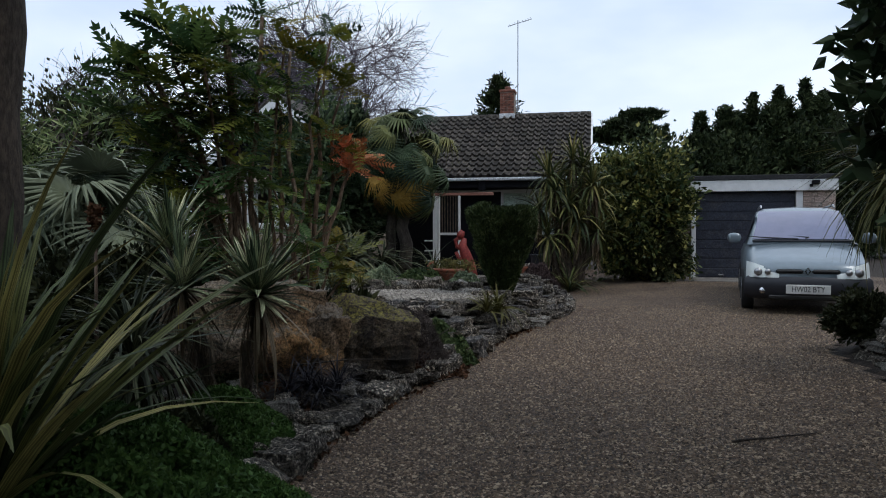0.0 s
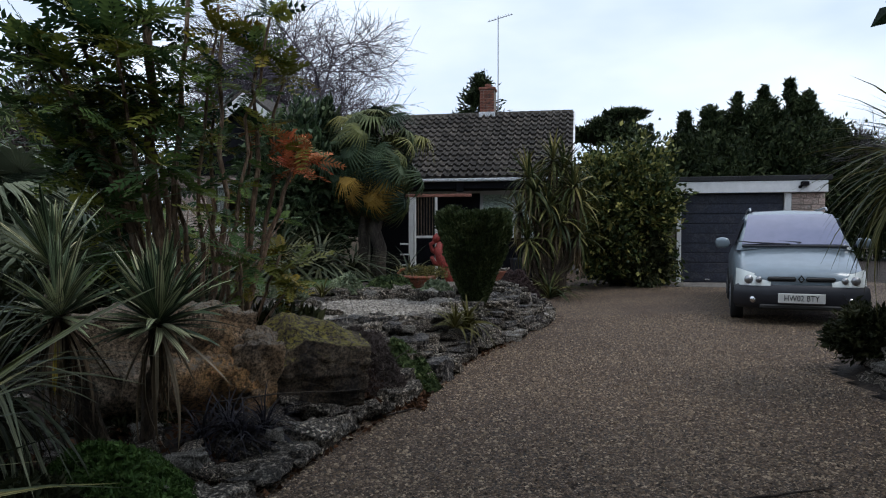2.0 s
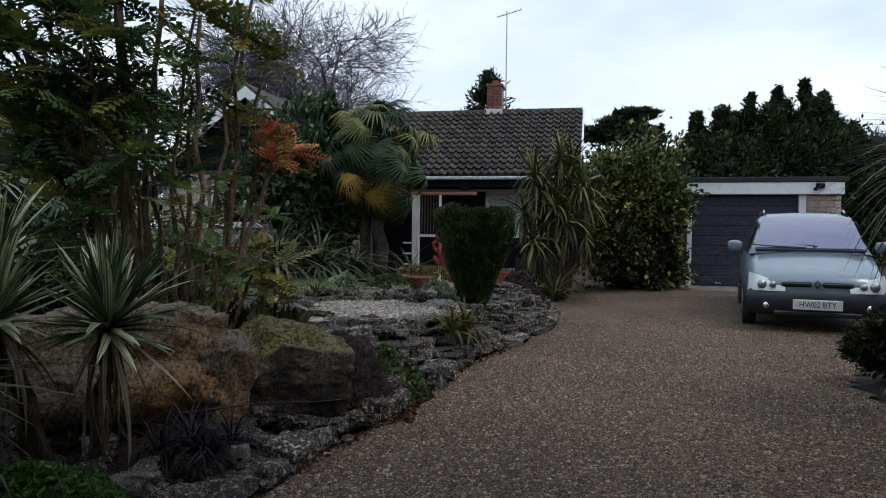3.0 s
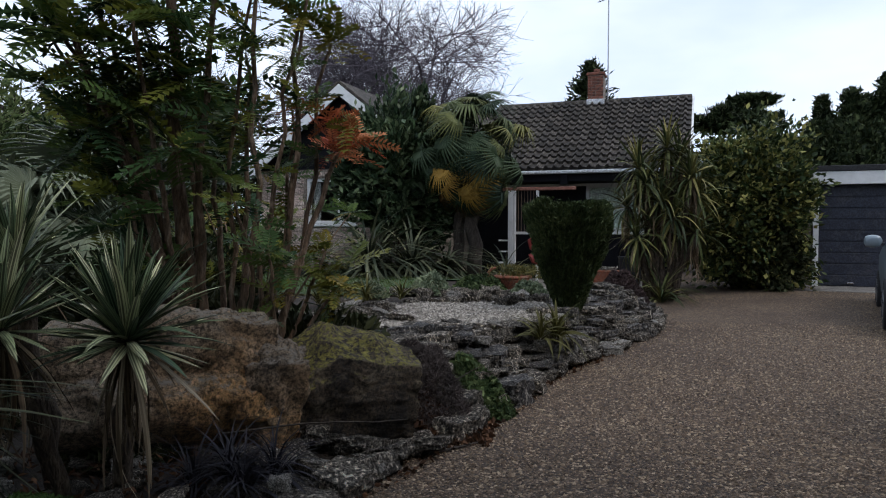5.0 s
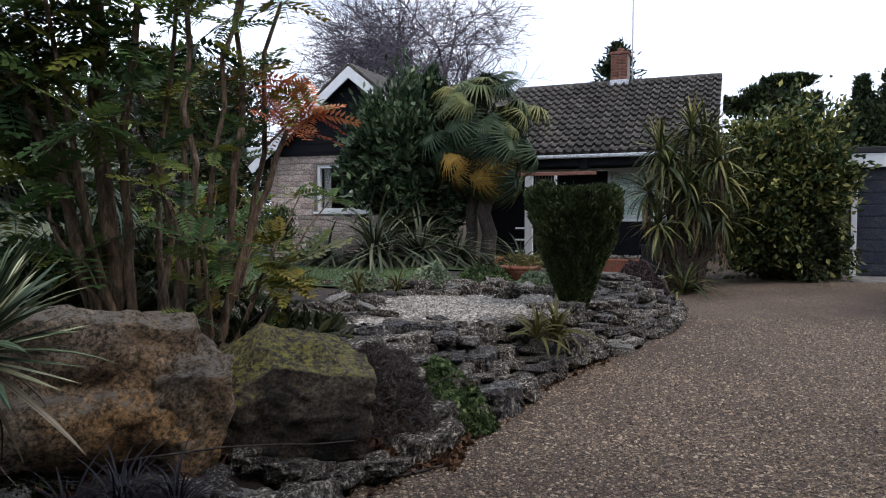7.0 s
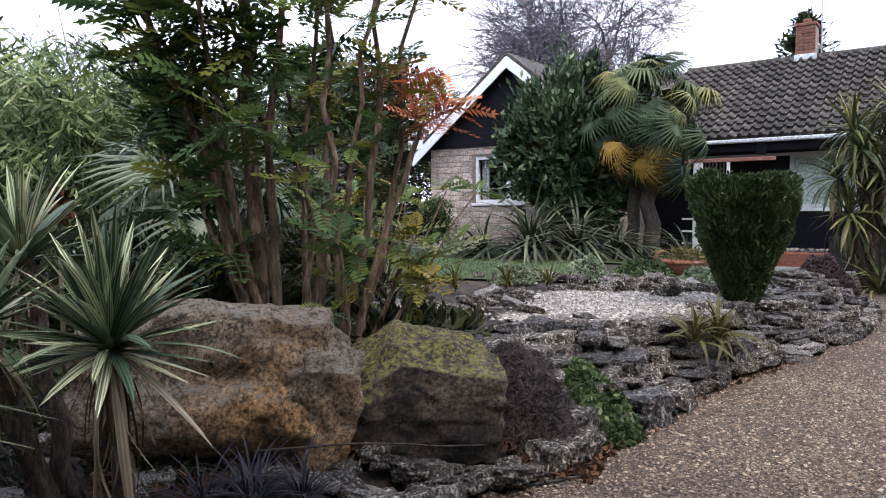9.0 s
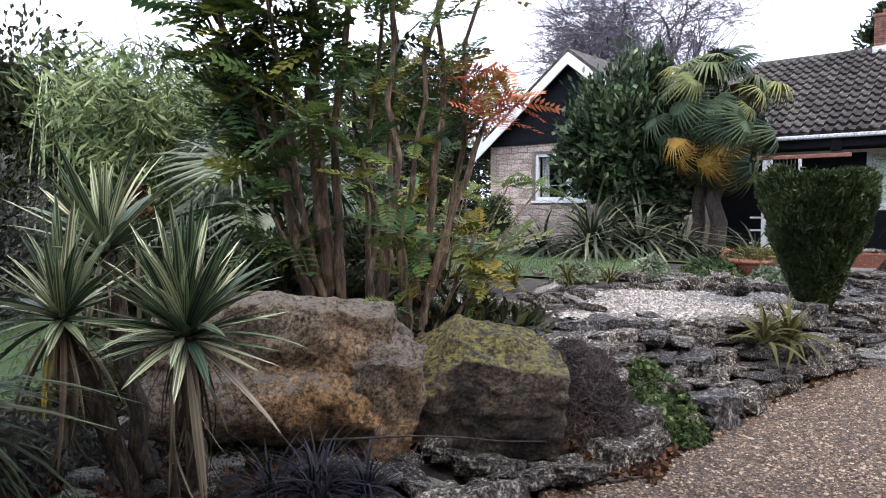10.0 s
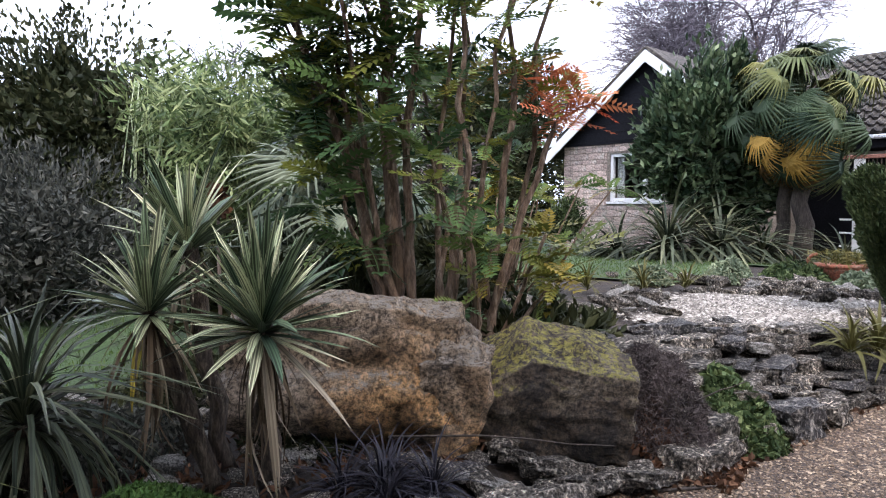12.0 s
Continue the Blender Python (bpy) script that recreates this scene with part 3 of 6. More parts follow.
def chip_zone(x, y):
    d = bed_edge(y) - x
    n = 0.30 * noise.noise(Vector((x * 2.3, y * 2.3, 5.0))) + 0.12 * noise.noise(Vector((x * 7, y * 7, 2.0)))
    return 0.66 + n * 0.5 < d and 7.75 + n < y < 9.55 - n and x > -0.6 + n


sheet("chipping_bed", np.arange(-2.2, 2.6, 0.06), np.arange(7.4, 13.2, 0.06), lambda x, y: chip_zone(x, y) or (0.75 < bed_edge(y) - x < 2.6 and 10.9 < y < 12.9 and x > -0.5), 0.012, M["chips"], "bed of pale stone chippings on top of the rockery", "gravel bed")


def pebbles(name, count, spot, size, material, label, parent=None):
    """Loose pebbles lying on the ground, half sunk."""
    oct_v = np.array([(1, 0, 0), (0, 1, 0), (-1, 0, 0), (0, -1, 0), (0, 0, 0.8), (0, 0, -0.6)])
    oct_f = np.array([(0, 1, 4), (1, 2, 4), (2, 3, 4), (3, 0, 4), (1, 0, 5), (2, 1, 5), (3, 2, 5), (0, 3, 5)])
    pts = []
    while len(pts) < count:
        x, y = spot()
        if x is not None:
            pts.append((x, y, height(x, y)))
    P = np.array(pts)
    s = size * (0.5 + rng.random((count, 1, 1)) ** 2 * 1.1)
    sq = np.stack([0.7 + 0.6 * rng.random(count), 0.7 + 0.6 * rng.random(count), 0.5 + 0.4 * rng.random(count)], 1)[:, None, :]
    a = rng.random(count) * 6.28
    ca, sa = np.cos(a)[:, None], np.sin(a)[:, None]
    W = oct_v[None] * sq + rng.normal(size=(count, 6, 3)) * 0.12
    X = W[:, :, 0] * ca - W[:, :, 1] * sa
    Y = W[:, :, 0] * sa + W[:, :, 1] * ca
    W = np.stack([X, Y, W[:, :, 2]], 2) * s + P[:, None, :] + np.array([0, 0, 0.3 * size + 0.006])
    F = (oct_f[None] + (np.arange(count) * 6)[:, None, None]).reshape(-1, 3)
    return single(name, mesh_np(name, W.reshape(-1, 3), F), material, label, "gravel", kind="stuff")


def drive_spot():
    y = 2.6 + 9.0 * rng.random() ** 1.7
    x = bed_edge(y) + (right_edge(y) - bed_edge(y)) * rng.random()
    return (x, y)


def chip_spot():
    x, y = -1.2 + 2.5 * rng.random(), 7.3 + 2.7 * rng.random()
    stray = rng.normal(size=2) * 0.11
    return (x, y) if chip_zone(x + stray[0], y + stray[1]) else (None, None)


pebbles("drive_gravel", 110000, drive_spot, 0.0085, M["pebble"], "loose tan, brown and grey gravel stones")
pebbles("pale_chippings", 11000, chip_spot, 0.016, M["chip"], "loose pale stone chippings")

# ---- the house: a gabled wing and a main range, both turned by 12 degrees ----
HOUSE = pose(-6.03, 17.8, 0, 0, 0, -12)
house = new("house")
house.matrix_world = HOUSE
tagged(house, "stone-faced bungalow with dark tiled roof and white trim", "house")


def wall_with_hole(name, x0, x1, y0, y1, z0, z1, hole, material, parent):
    bm = bmesh.new()
    hx0, hx1, hz0, hz1 = hole
    box_bm(bm, (x0, y0, z0), (hx0, y1, z1))
    box_bm(bm, (hx1, y0, z0), (x1, y1, z1))
    box_bm(bm, (hx0, y0, z0), (hx1, y1, hz0))
    box_bm(bm, (hx0, y0, hz1), (hx1, y1, z1))
    return part(name, mesh_bm(name, bm), material, parent)


def prism(name, pts, y0, y1):
    """A solid with the outline pts (x, z), from y0 to y1."""
    bm = bmesh.new()
    a = [bm.verts.new((x, y0, z)) for x, z in pts]
    b = [bm.verts.new((x, y1, z)) for x, z in pts]
    bm.faces.new(a)
    bm.faces.new(b[::-1])
    for i in range(len(pts)):
        j = (i + 1) % len(pts)
        bm.faces.new((a[j], a[i], b[i], b[j]))
    bmesh.ops.recalc_face_normals(bm, faces=bm.faces)
    return mesh_bm(name, bm)


WING_W, EAVE, APEX = 4.5, 2.66, 4.42
gable_wall = wall_with_hole("wing_wall", 0, WING_W, 0.03, 0.30, -0.1, EAVE, (1.25, 2.54, 1.38, 2.44), M["mortar"], house)
part("side_wall", box((0, 0.3, -0.1), (0.27, 9.0, EAVE)), M["mortar"], house)
part("side_wall", box((WING_W - 0.27, 0.3, -0.1), (WING_W, 2.4, EAVE)), M["mortar"], house)
# room surfaces coloured near black to stand for the unlit interior
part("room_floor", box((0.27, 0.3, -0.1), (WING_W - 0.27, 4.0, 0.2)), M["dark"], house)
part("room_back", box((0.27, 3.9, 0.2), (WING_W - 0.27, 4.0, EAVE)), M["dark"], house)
part("gable_boarding", prism("gable_boarding", [(-0.02, EAVE), (WING_W + 0.02, EAVE), (WING_W / 2, APEX - 0.06)], -0.02, 0.25), M["black"], house, "black boarded gable")
for k in range(9):
    z = EAVE + 0.06 + k * 0.19
    half = (APEX - 0.1 - z) / (APEX - EAVE) * WING_W / 2
    if half > 0.1:
        part("gable_batten", box((WING_W / 2 - half, -0.032, z), (WING_W / 2 + half, -0.02, z + 0.012), 0.002), M["black"], house)


def raking_board(side):
    slope = math.atan2(APEX - EAVE, WING_W / 2)
    ln = (WING_W / 2 + 0.45) / math.cos(slope)
    me = box((0, -0.03, -0.20), (ln, 0.0, 0.0), 0.005)
    m = Matrix.Translation((WING_W / 2, -0.22 if side > 0 else -0.222, APEX + 0.12)) @ Matrix.Rotation(0 if side > 0 else math.pi, 4, "Z") @ Matrix.Rotation(slope, 4, "Y")
    part("bargeboard", me, M["white"], house, "white painted bargeboard", m if side > 0 else Matrix.Translation((0, -0.03, 0)) @ m)
    roof = box((-0.02, -0.25, 0.0), (ln + 0.02, 8.5, 0.07), 0.01)
    m2 = Matrix.Translation((WING_W / 2, 0.0, APEX + 0.125)) @ (Matrix.Rotation(slope, 4, "Y") if side > 0 else Matrix.Scale(-1, 4, (1, 0, 0)) @ Matrix.Rotation(slope, 4, "Y"))
    part("wing_roof", roof, M["tile"], house, "dark concrete roof tiles", m2)
    soff = box((0, -0.22, -0.03), (ln, 0.0, -0.01), 0.003)
    part("soffit", soff, M["white"], house, "", m2)


raking_board(1)
raking_board(-1)
for sx in (-0.47, WING_W + 0.03):
    part("eaves_box", box((sx, -0.26, EAVE + 0.0), (sx + 0.44, -0.02, EAVE + 0.21), 0.008), M["white"], house, "white boxed eaves end")
part("gutter", box((-0.52, 0.0, EAVE + 0.1), (-0.42, 8.4, EAVE + 0.19), 0.02), M["white"], house)


def casement(x0, x1, z0, z1, y, name, mullions, blind):
    w = thing(name, "white framed window with a " + ("pale green blind drawn down" if blind else "pale curtain inside"), "window", kind="structure")
    w.matrix_world = HOUSE @ Matrix.Translation((x0, y, z0))
    W, H = x1 - x0, z1 - z0
    bm = bmesh.new()
    t = 0.075
    box_bm(bm, (0, 0, 0), (t, 0.1, H), 0.006)
    box_bm(bm, (W - t, 0, 0), (W, 0.1, H), 0.006)
    box_bm(bm, (t, 0.001, 0), (W - t, 0.099, t), 0.006)
    box_bm(bm, (t, 0.001, H - t), (W - t, 0.099, H), 0.006)
    for f in mullions:
        box_bm(bm, (W * f - 0.04, 0.002, t), (W * f + 0.04, 0.098, H - t), 0.006)
    part("window_frame", mesh_bm("window_frame", bm), M["white"], w)
    part("window_sill", box((-0.06, -0.09, -0.06), (W + 0.06, 0.1, -0.002), 0.01), M["white"], w)
    xs = [t] + [v for f in mullions for v in (W * f - 0.04, W * f + 0.04)] + [W - t]
    for a, b in zip(xs[::2], xs[1::2]):
        p = part("pane", box((a, 0.045, t), (b, 0.053, H - t), 0.0), M["glass"], w)
        p.visible_shadow = False
    if blind:
        part("blind", box((t, 0.075, t), (W - t, 0.085, H - t), 0.0), M["blind"], w, "pale green roller blind")
    else:
        for a, b in ((t, t + 0.2), (W - 0.32, W - t)):
            s = np.linspace(a, b, 24)
            V = np.concatenate([np.stack([s, 0.16 + 0.02 * np.sin(s * 95), np.full(24, zz)], 1) for zz in (t, H - t)])
            F = [[i, i + 1, 25 + i, 24 + i] for i in range(23)]
            part("curtain", mesh_np("curtain", V, F, True), M["curtain"], w, "pale hanging curtain")
    return w


casement(1.25, 2.54, 1.38, 2.44, 0.06, "window_1", (0.66,), False)

# main range behind the porch
MX0, MX1, MY, RY, RZ = 3.2, 9.72, 1.75, 5.0, 4.72
# near-black wall colour carries the shade of the porch and below the sill
wall_with_hole("main_wall", WING_W, 9.5, 2.4, 2.67, -0.1, 2.62, (7.4, 9.1, 1.22, 2.34), M["black"], house)
part("main_side_wall", box((9.23, 2.67, -0.1), (9.5, 8.2, 2.62)), M["mortar"], house)
# same near-black colour for the unlit room behind the blind
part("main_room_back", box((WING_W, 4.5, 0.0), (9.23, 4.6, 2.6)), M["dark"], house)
casement(7.4, 9.1, 1.22, 2.34, 2.45, "window_2", (0.5,), True)
end = bmesh.new()
ev = [end.verts.new(c) for c in ((9.4, 2.6, 2.6), (9.4, 7.6, 2.6), (9.4, RY, RZ - 0.15), (9.5, 2.6, 2.6), (9.5, 7.6, 2.6), (9.5, RY, RZ - 0.15))]
for f in ((0, 2, 1), (3, 4, 5), (0, 3, 5, 2), (1, 2, 5, 4), (0, 1, 4, 3)):
    end.faces.new([ev[i] for i in f])
part("gable_end", mesh_bm("gable_end", end), M["mortar"], house)
rs = math.atan2(RZ - EAVE, RY - MY)
for sgn, y_e in ((1, MY), (-1, 2 * RY - MY)):
    bm = bmesh.new()
    vs = [bm.verts.new(c) for c in ((MX0, y_e, EAVE - 0.03), (MX1, y_e, EAVE - 0.03), (MX1, RY, RZ - 0.03), (MX0, RY, RZ - 0.03), (MX0, y_e, EAVE - 0.10), (MX1, y_e, EAVE - 0.10), (MX1, RY, RZ - 0.12), (MX0, RY, RZ - 0.12))]
    for f in ((0, 1, 2, 3), (7, 6, 5, 4), (0, 4, 5, 1), (1, 5, 6, 2), (2, 6, 7, 3), (3, 7, 4, 0)):
        bm.faces.new([vs[i] for i in f])
    bmesh.ops.recalc_face_normals(bm, faces=bm.faces)
    slope_ob = part("roof", mesh_bm("roof", bm), M["tile"], house, "dark weathered interlocking tiles")
    if sgn > 0:
        front_roof = slope_ob
part("verge", box((0, 0, -0.10), (0.05, math.hypot(RY - MY, RZ - EAVE), 0.03), 0.004), M["white"], house, "pale mortared roof verge", Matrix.Translation((MX1 + 0.002, MY, EAVE)) @ Matrix.Rotation(rs, 4, "X"))
part("fascia", box((WING_W, MY + 0.02, EAVE - 0.28), (MX1, MY + 0.05, EAVE - 0.06), 0.004), M["black"], house, "black fascia board")
part("soffit_board", box((WING_W, MY + 0.05, EAVE - 0.28), (MX1, 2.4, EAVE - 0.25), 0.004), M["black"], house)
part("main_gutter", box((WING_W, MY - 0.09, EAVE - 0.11), (MX1 + 0.04, MY + 0.02, EAVE - 0.03), 0.02), M["lead"], house, "pale grey gutter")
part("lintel_board", box((WING_W, 2.36, 2.30), (9.5, 2.40, 2.36), 0.004), M["white"], house)
part("downpipe", box((6.9, MY - 0.02, 2.3), (7.1, MY + 0.02, EAVE - 0.1), 0.02), M["black"], house, "black rainwater hopper")

# chimney, flashing and aerial
chim = part("chimney", box((7.05, 4.85, 4.2), (7.47, 5.3, 5.42), 0.01), M["mortar"], house, "red brick chimney stack")
part("chimney_cap", box((7.02, 4.82, 5.42), (7.50, 5.33, 5.5), 0.015), M["brick"], chim)
part("flashing", box((7.03, 4.80, 4.45), (7.49, 5.0, 4.78), 0.01), M["lead"], chim, "pale lead flashing")
part("chimney_pot", mesh_np("chimney_pot", *tube_np([(7.26, 5.08, 5.5), (7.26, 5.08, 5.62)], [0.10, 0.085], 10), True), M["brick"], chim)
aerial = thing("aerial", "tall thin television aerial on the chimney", "aerial")
aerial.matrix_world = HOUSE @ Matrix.Translation((7.53, 5.3, 4.6))
part("mast", mesh_np("mast", *tube_np([(0, 0, 0), (0, 0, 3.06)], [0.02, 0.016], 6)), M["metal"], aerial)
part("boom", mesh_np("boom", *tube_np([(-0.30, 0, 2.9), (0.42, 0, 3.08)], [0.012, 0.01], 5)), M["metal"], aerial)
for i in range(9):
    f = -0.25 + i * 0.08
    part("element", mesh_np("element", *tube_np([(f, -0.12, 2.915 + (f + 0.3) * 0.25), (f, 0.12, 2.915 + (f + 0.3) * 0.25)], [0.005, 0.005], 4)), M["metal"], aerial)
part("bracket", box((-0.09, -0.02, 0.35), (0.02, 0.02, 0.42), 0.004), M["metal"], aerial)

# porch: posts, red-stained rail beam and a white door screen
porch = thing("porch", "open porch with white posts and a red-stained beam", "porch")
porch.matrix_world = HOUSE @ Matrix.Translation((4.9, 1.0, 0.0))
part("beam", box((-0.2, 0.0, 2.14), (2.5, 0.06, 2.21), 0.006), M["redwood"], porch, "red-stained timber beam")
for px, pw in ((0.98, 0.11), (1.10, 0.05), (1.62, 0.05)):
    part("post", box((px, 0.0, 0.05), (px + pw, 0.09, 2.14), 0.006), M["white"], porch, "white painted post")
for i in range(7):
    part("baluster", box((1.20 + i * 0.07, 0.03, 1.22), (1.22 + i * 0.07, 0.05, 2.14), 0.003), M["wood"], porch)
part("rail", box((0.98, 0.02, 1.16), (1.62, 0.07, 1.22), 0.004), M["white"], porch)
for z in (0.25, 0.5, 0.75, 1.0):
    part("rail", box((0.76, 0.02, z), (0.98, 0.05, z + 0.035), 0.004), M["white"], porch)

planter = thing("brick_planter", "low red brick planter below the window", "planter")
planter.matrix_world = HOUSE @ Matrix.Translation((7.35, 1.5, 0.02))
part("trough", box((0, 0, 0), (0.95, 0.35, 0.34), 0.02), M["terra"], planter)
V, F = leaves_np(np.stack([0.08 + 0.8 * rng.random(260), 0.05 + 0.25 * rng.random(260), 0.35 + 0.06 * rng.random(260)], 1), rng.normal(size=(260, 3)) + [0, 0, 0.6], 0.06, 0.04)
part("flowers", mesh_np("flowers", V, F), M["pale"], planter, "pale bedding flowers")
step = single("house_step", box((5.6, 0.6, -0.05), (9.6, 2.3, 0.09), 0.02), M["concrete"], "grey concrete step along the house front", "step", kind="structure")
step.matrix_world = HOUSE
bin_ob = thing("water_butt", "dark grey plastic tub beside the window", "tub")
bin_ob.matrix_world = HOUSE @ Matrix.Translation((8.55, 1.2, 0.03))
part("tub", mesh_np("tub", *tube_np([(0, 0, 0), (0, 0, 0.1), (0, 0, 0.62), (0, 0, 0.66)], [0.2, 0.21, 0.25, 0.27], 14), True), M["carplastic"], bin_ob)

# ---- garage, turned by 14 degrees ----
GAR = pose(6.08, 16.66, 0.15, 0, 0, -14)
garage = new("garage")
garage.matrix_world = GAR
tagged(garage, "flat-roofed garage with a dark up-and-over door and white fascia", "garage")
garage_wall = part("wall", box((2.42, 0.06, -0.2), (3.1, 0.28, 2.05), 0.004), M["mortar"], garage)
part("wall", box((-0.6, 0.06, -0.2), (-0.02, 0.28, 2.3), 0.004), M["mortar"], garage)
part("side_wall", box((-0.6, 0.28, -0.2), (-0.4, 5.5, 2.3), 0.004), M["mortar"], garage)
part("side_wall", box((2.9, 0.28, -0.2), (3.1, 5.5, 2.3), 0.004), M["mortar"], garage)
part("back_wall", box((-0.4, 5.3, -0.2), (2.9, 5.5, 2.3), 0.004), M["mortar"], garage)
part("roof", box((-0.75, -0.12, 2.29), (3.2, 5.6, 2.40), 0.01), M["felt"], garage, "black felted flat roof")
part("fascia", box((-0.02, -0.1, 2.03), (3.12, 0.06, 2.285), 0.006), M["white"], garage, "white painted fascia board")
part("fascia", box((-0.7, -0.06, 2.05), (-0.025, 0.06, 2.2), 0.006), M["white"], garage)
part("door_post", box((0.0, 0.0, -0.05), (0.1, 0.1, 2.028), 0.006), M["white"], garage, "white door post")
part("door_post", box((2.27, 0.0, -0.05), (2.41, 0.1, 2.028), 0.006), M["white"], garage, "white door post")
gdoor = part("garage_door", box((0.1, 0.10, 0.0), (2.27, 0.13, 2.02), 0.003), M["navy"], garage, "dark navy up-and-over door, shut")
for i in range(9):
    part("panel", box((0.12, 0.085, 0.02 + i * 0.222), (2.25, 0.10, 0.225 + i * 0.222), 0.008), M["navy"], gdoor)
part("door_handle", box((0.62, 0.05, 0.06), (0.74, 0.085, 0.09), 0.005), M["chrome"], gdoor, "small chrome handle")
lamp = part("floodlight", box((2.56, -0.2, 2.16), (2.72, -0.1, 2.26), 0.012), M["black"], garage, "black security floodlight")
part("sensor", box((2.52, -0.17, 2.11), (2.58, -0.1, 2.17), 0.01), M["black"], lamp)
apron = single("garage_apron", box((-0.5, -1.3, -0.18), (3.2, 0.06, 0.012), 0.01), M["concrete"], "grey concrete slab in front of the garage door", "paving", kind="structure")
apron.matrix_world = GAR

# ---- boulders of the rockery ----
def undercut(ob):
    """Draw the foot of a boulder inwards, so that it overhangs the soil."""
    for v in ob.data.vertices:
        k = ease((-0.12 - v.co.z) / 0.2)
        v.co.x *= 1 - 0.22 * k
        v.co.y *= 1 - 0.4 * k


def weather(ob, seed, deep):
    """Pits, chips and hollows over the face of a stone."""
    off = Vector((seed * 3.7, seed, seed * 2.3))
    for v in ob.data.vertices:
        p = v.co
        k = 0.55 * noise.noise(p * 7 + off) + 0.3 * noise.noise(p * 16 + off) + 0.2 * noise.noise(p * 34 + off)
        v.co = p + p.normalized() * deep * (k - 0.25 * abs(noise.noise(p * 10 - off)))


boulder = single("boulder", rock_mesh("boulder", 3, (0.57, 0.36, 0.36), 0.42, 44, 0.11), M["boulder"], "huge ochre and brown sandstone boulder beside the drive", "boulder", (-1.12, 4.97, 0.49))
undercut(boulder)
for v in boulder.data.vertices:
    # the upper half lies back behind a ledge that runs across the face
    line = 0.03 + 0.05 * noise.noise(Vector((v.co.x * 4, 3.0, 0.0)))
    front = ease((-0.05 - v.co.y) / 0.15)
    v.co.y += front * (0.085 * ease((v.co.z - line) / 0.05) + 0.03 * math.exp(-((v.co.z - line) / 0.02) ** 2))
    v.co.z -= 0.05 * ease((-0.1 - v.co.x) / 0.5) * ease(v.co.z / 0.2)
weather(boulder, 1.3, 0.045)
boulder.rotation_euler = (0.0, 0.03, radians(34))
rock_flank = single("boulder", rock_mesh("boulder_flank", 8, (0.17, 0.20, 0.27), 0.4, 20, 0.16), M["boulder"], "broken grey-brown slab leaning on the big boulder", "boulder", (-0.69, 5.13, 0.36))
weather(rock_flank, 2.1, 0.04)
rock_flank.rotation_euler = (0.1, 0.12, radians(28))
mossy = single("boulder", rock_mesh("mossy_boulder", 5, (0.38, 0.30, 0.29), 0.30, 36, 0.10), M["mossrock"], "dark boulder with yellow moss over its top", "boulder", (-0.41, 5.56, 0.37))
for v in mossy.data.vertices:
    if v.co.z > -0.05:
        crest = float(np.interp(v.co.x, [-0.45, -0.3, -0.1, 0.12, 0.4], [0.5, 0.66, 1.06, 0.95, 0.80]))
        v.co.z = -0.05 + (v.co.z + 0.05) * (crest - 0.22 * ease((-0.05 - v.co.y) / 0.25))
weather(mossy, 4.2, 0.035)
mossy.rotation_euler = (0.05, 0.04, radians(34))

# ---- dry stone edging and bank of the rockery ----
bank = new("rockery_bank")
tagged(bank, "rockery bank of piled dark flat stones", "rockery", kind="structure")
STONES = [rock_mesh("stone_%s" % c, 20 + i, s, 0.26, 5, 0.2) for i, (c, s) in enumerate(zip("abcdefghij", [(1, 0.6, 0.3), (0.9, 0.65, 0.42), (1, 0.55, 0.24), (0.8, 0.7, 0.46), (1, 0.5, 0.28), (0.7, 0.6, 0.5), (1.1, 0.7, 0.22), (0.85, 0.55, 0.36), (1.15, 0.55, 0.25), (0.75, 0.65, 0.45)]))]
for me in STONES:
    me.polygons.foreach_set("use_smooth", [False] * len(me.polygons))
STONE_SETS = {}
for key in ("rock", "slate", "pale"):
    STONE_SETS[key] = []
    for me in STONES:
        c = me.copy()
        c.materials.append(M[key])
        STONE_SETS[key].append(c)


def lay_stone(x, y, z, size, turn, key="rock", tip=10.0):
    ob = new("stone", STONE_SETS[key][int(rng.integers(10))])
    ob.parent = bank
    ob.matrix_basis = pose(x, y, z, rng.normal() * tip, rng.normal() * tip, turn) @ Matrix.Diagonal((size, size, size * (0.75 + 0.5 * rng.random()), 1))
    return ob


def edge_turn(y):
    return math.degrees(math.atan2(0.2, bed_edge(y + 0.1) - bed_edge(y - 0.1)))


# edging: large stones along the drive
y = 2.7
while y < 12.9:
    size = (0.10 + 0.06 * rng.random()) * (1.15 if y < 6 else 0.95)
    x = bed_edge(y) - 0.06 + rng.normal() * 0.03
    lay_stone(x, y, height(x - 0.05, y) * 0.5 + 0.045, size, edge_turn(y) + rng.normal() * 18, "pale" if rng.random() < 0.08 and y > 4 else "rock")
    y += size * (1.5 if y < 12 else 1.2)
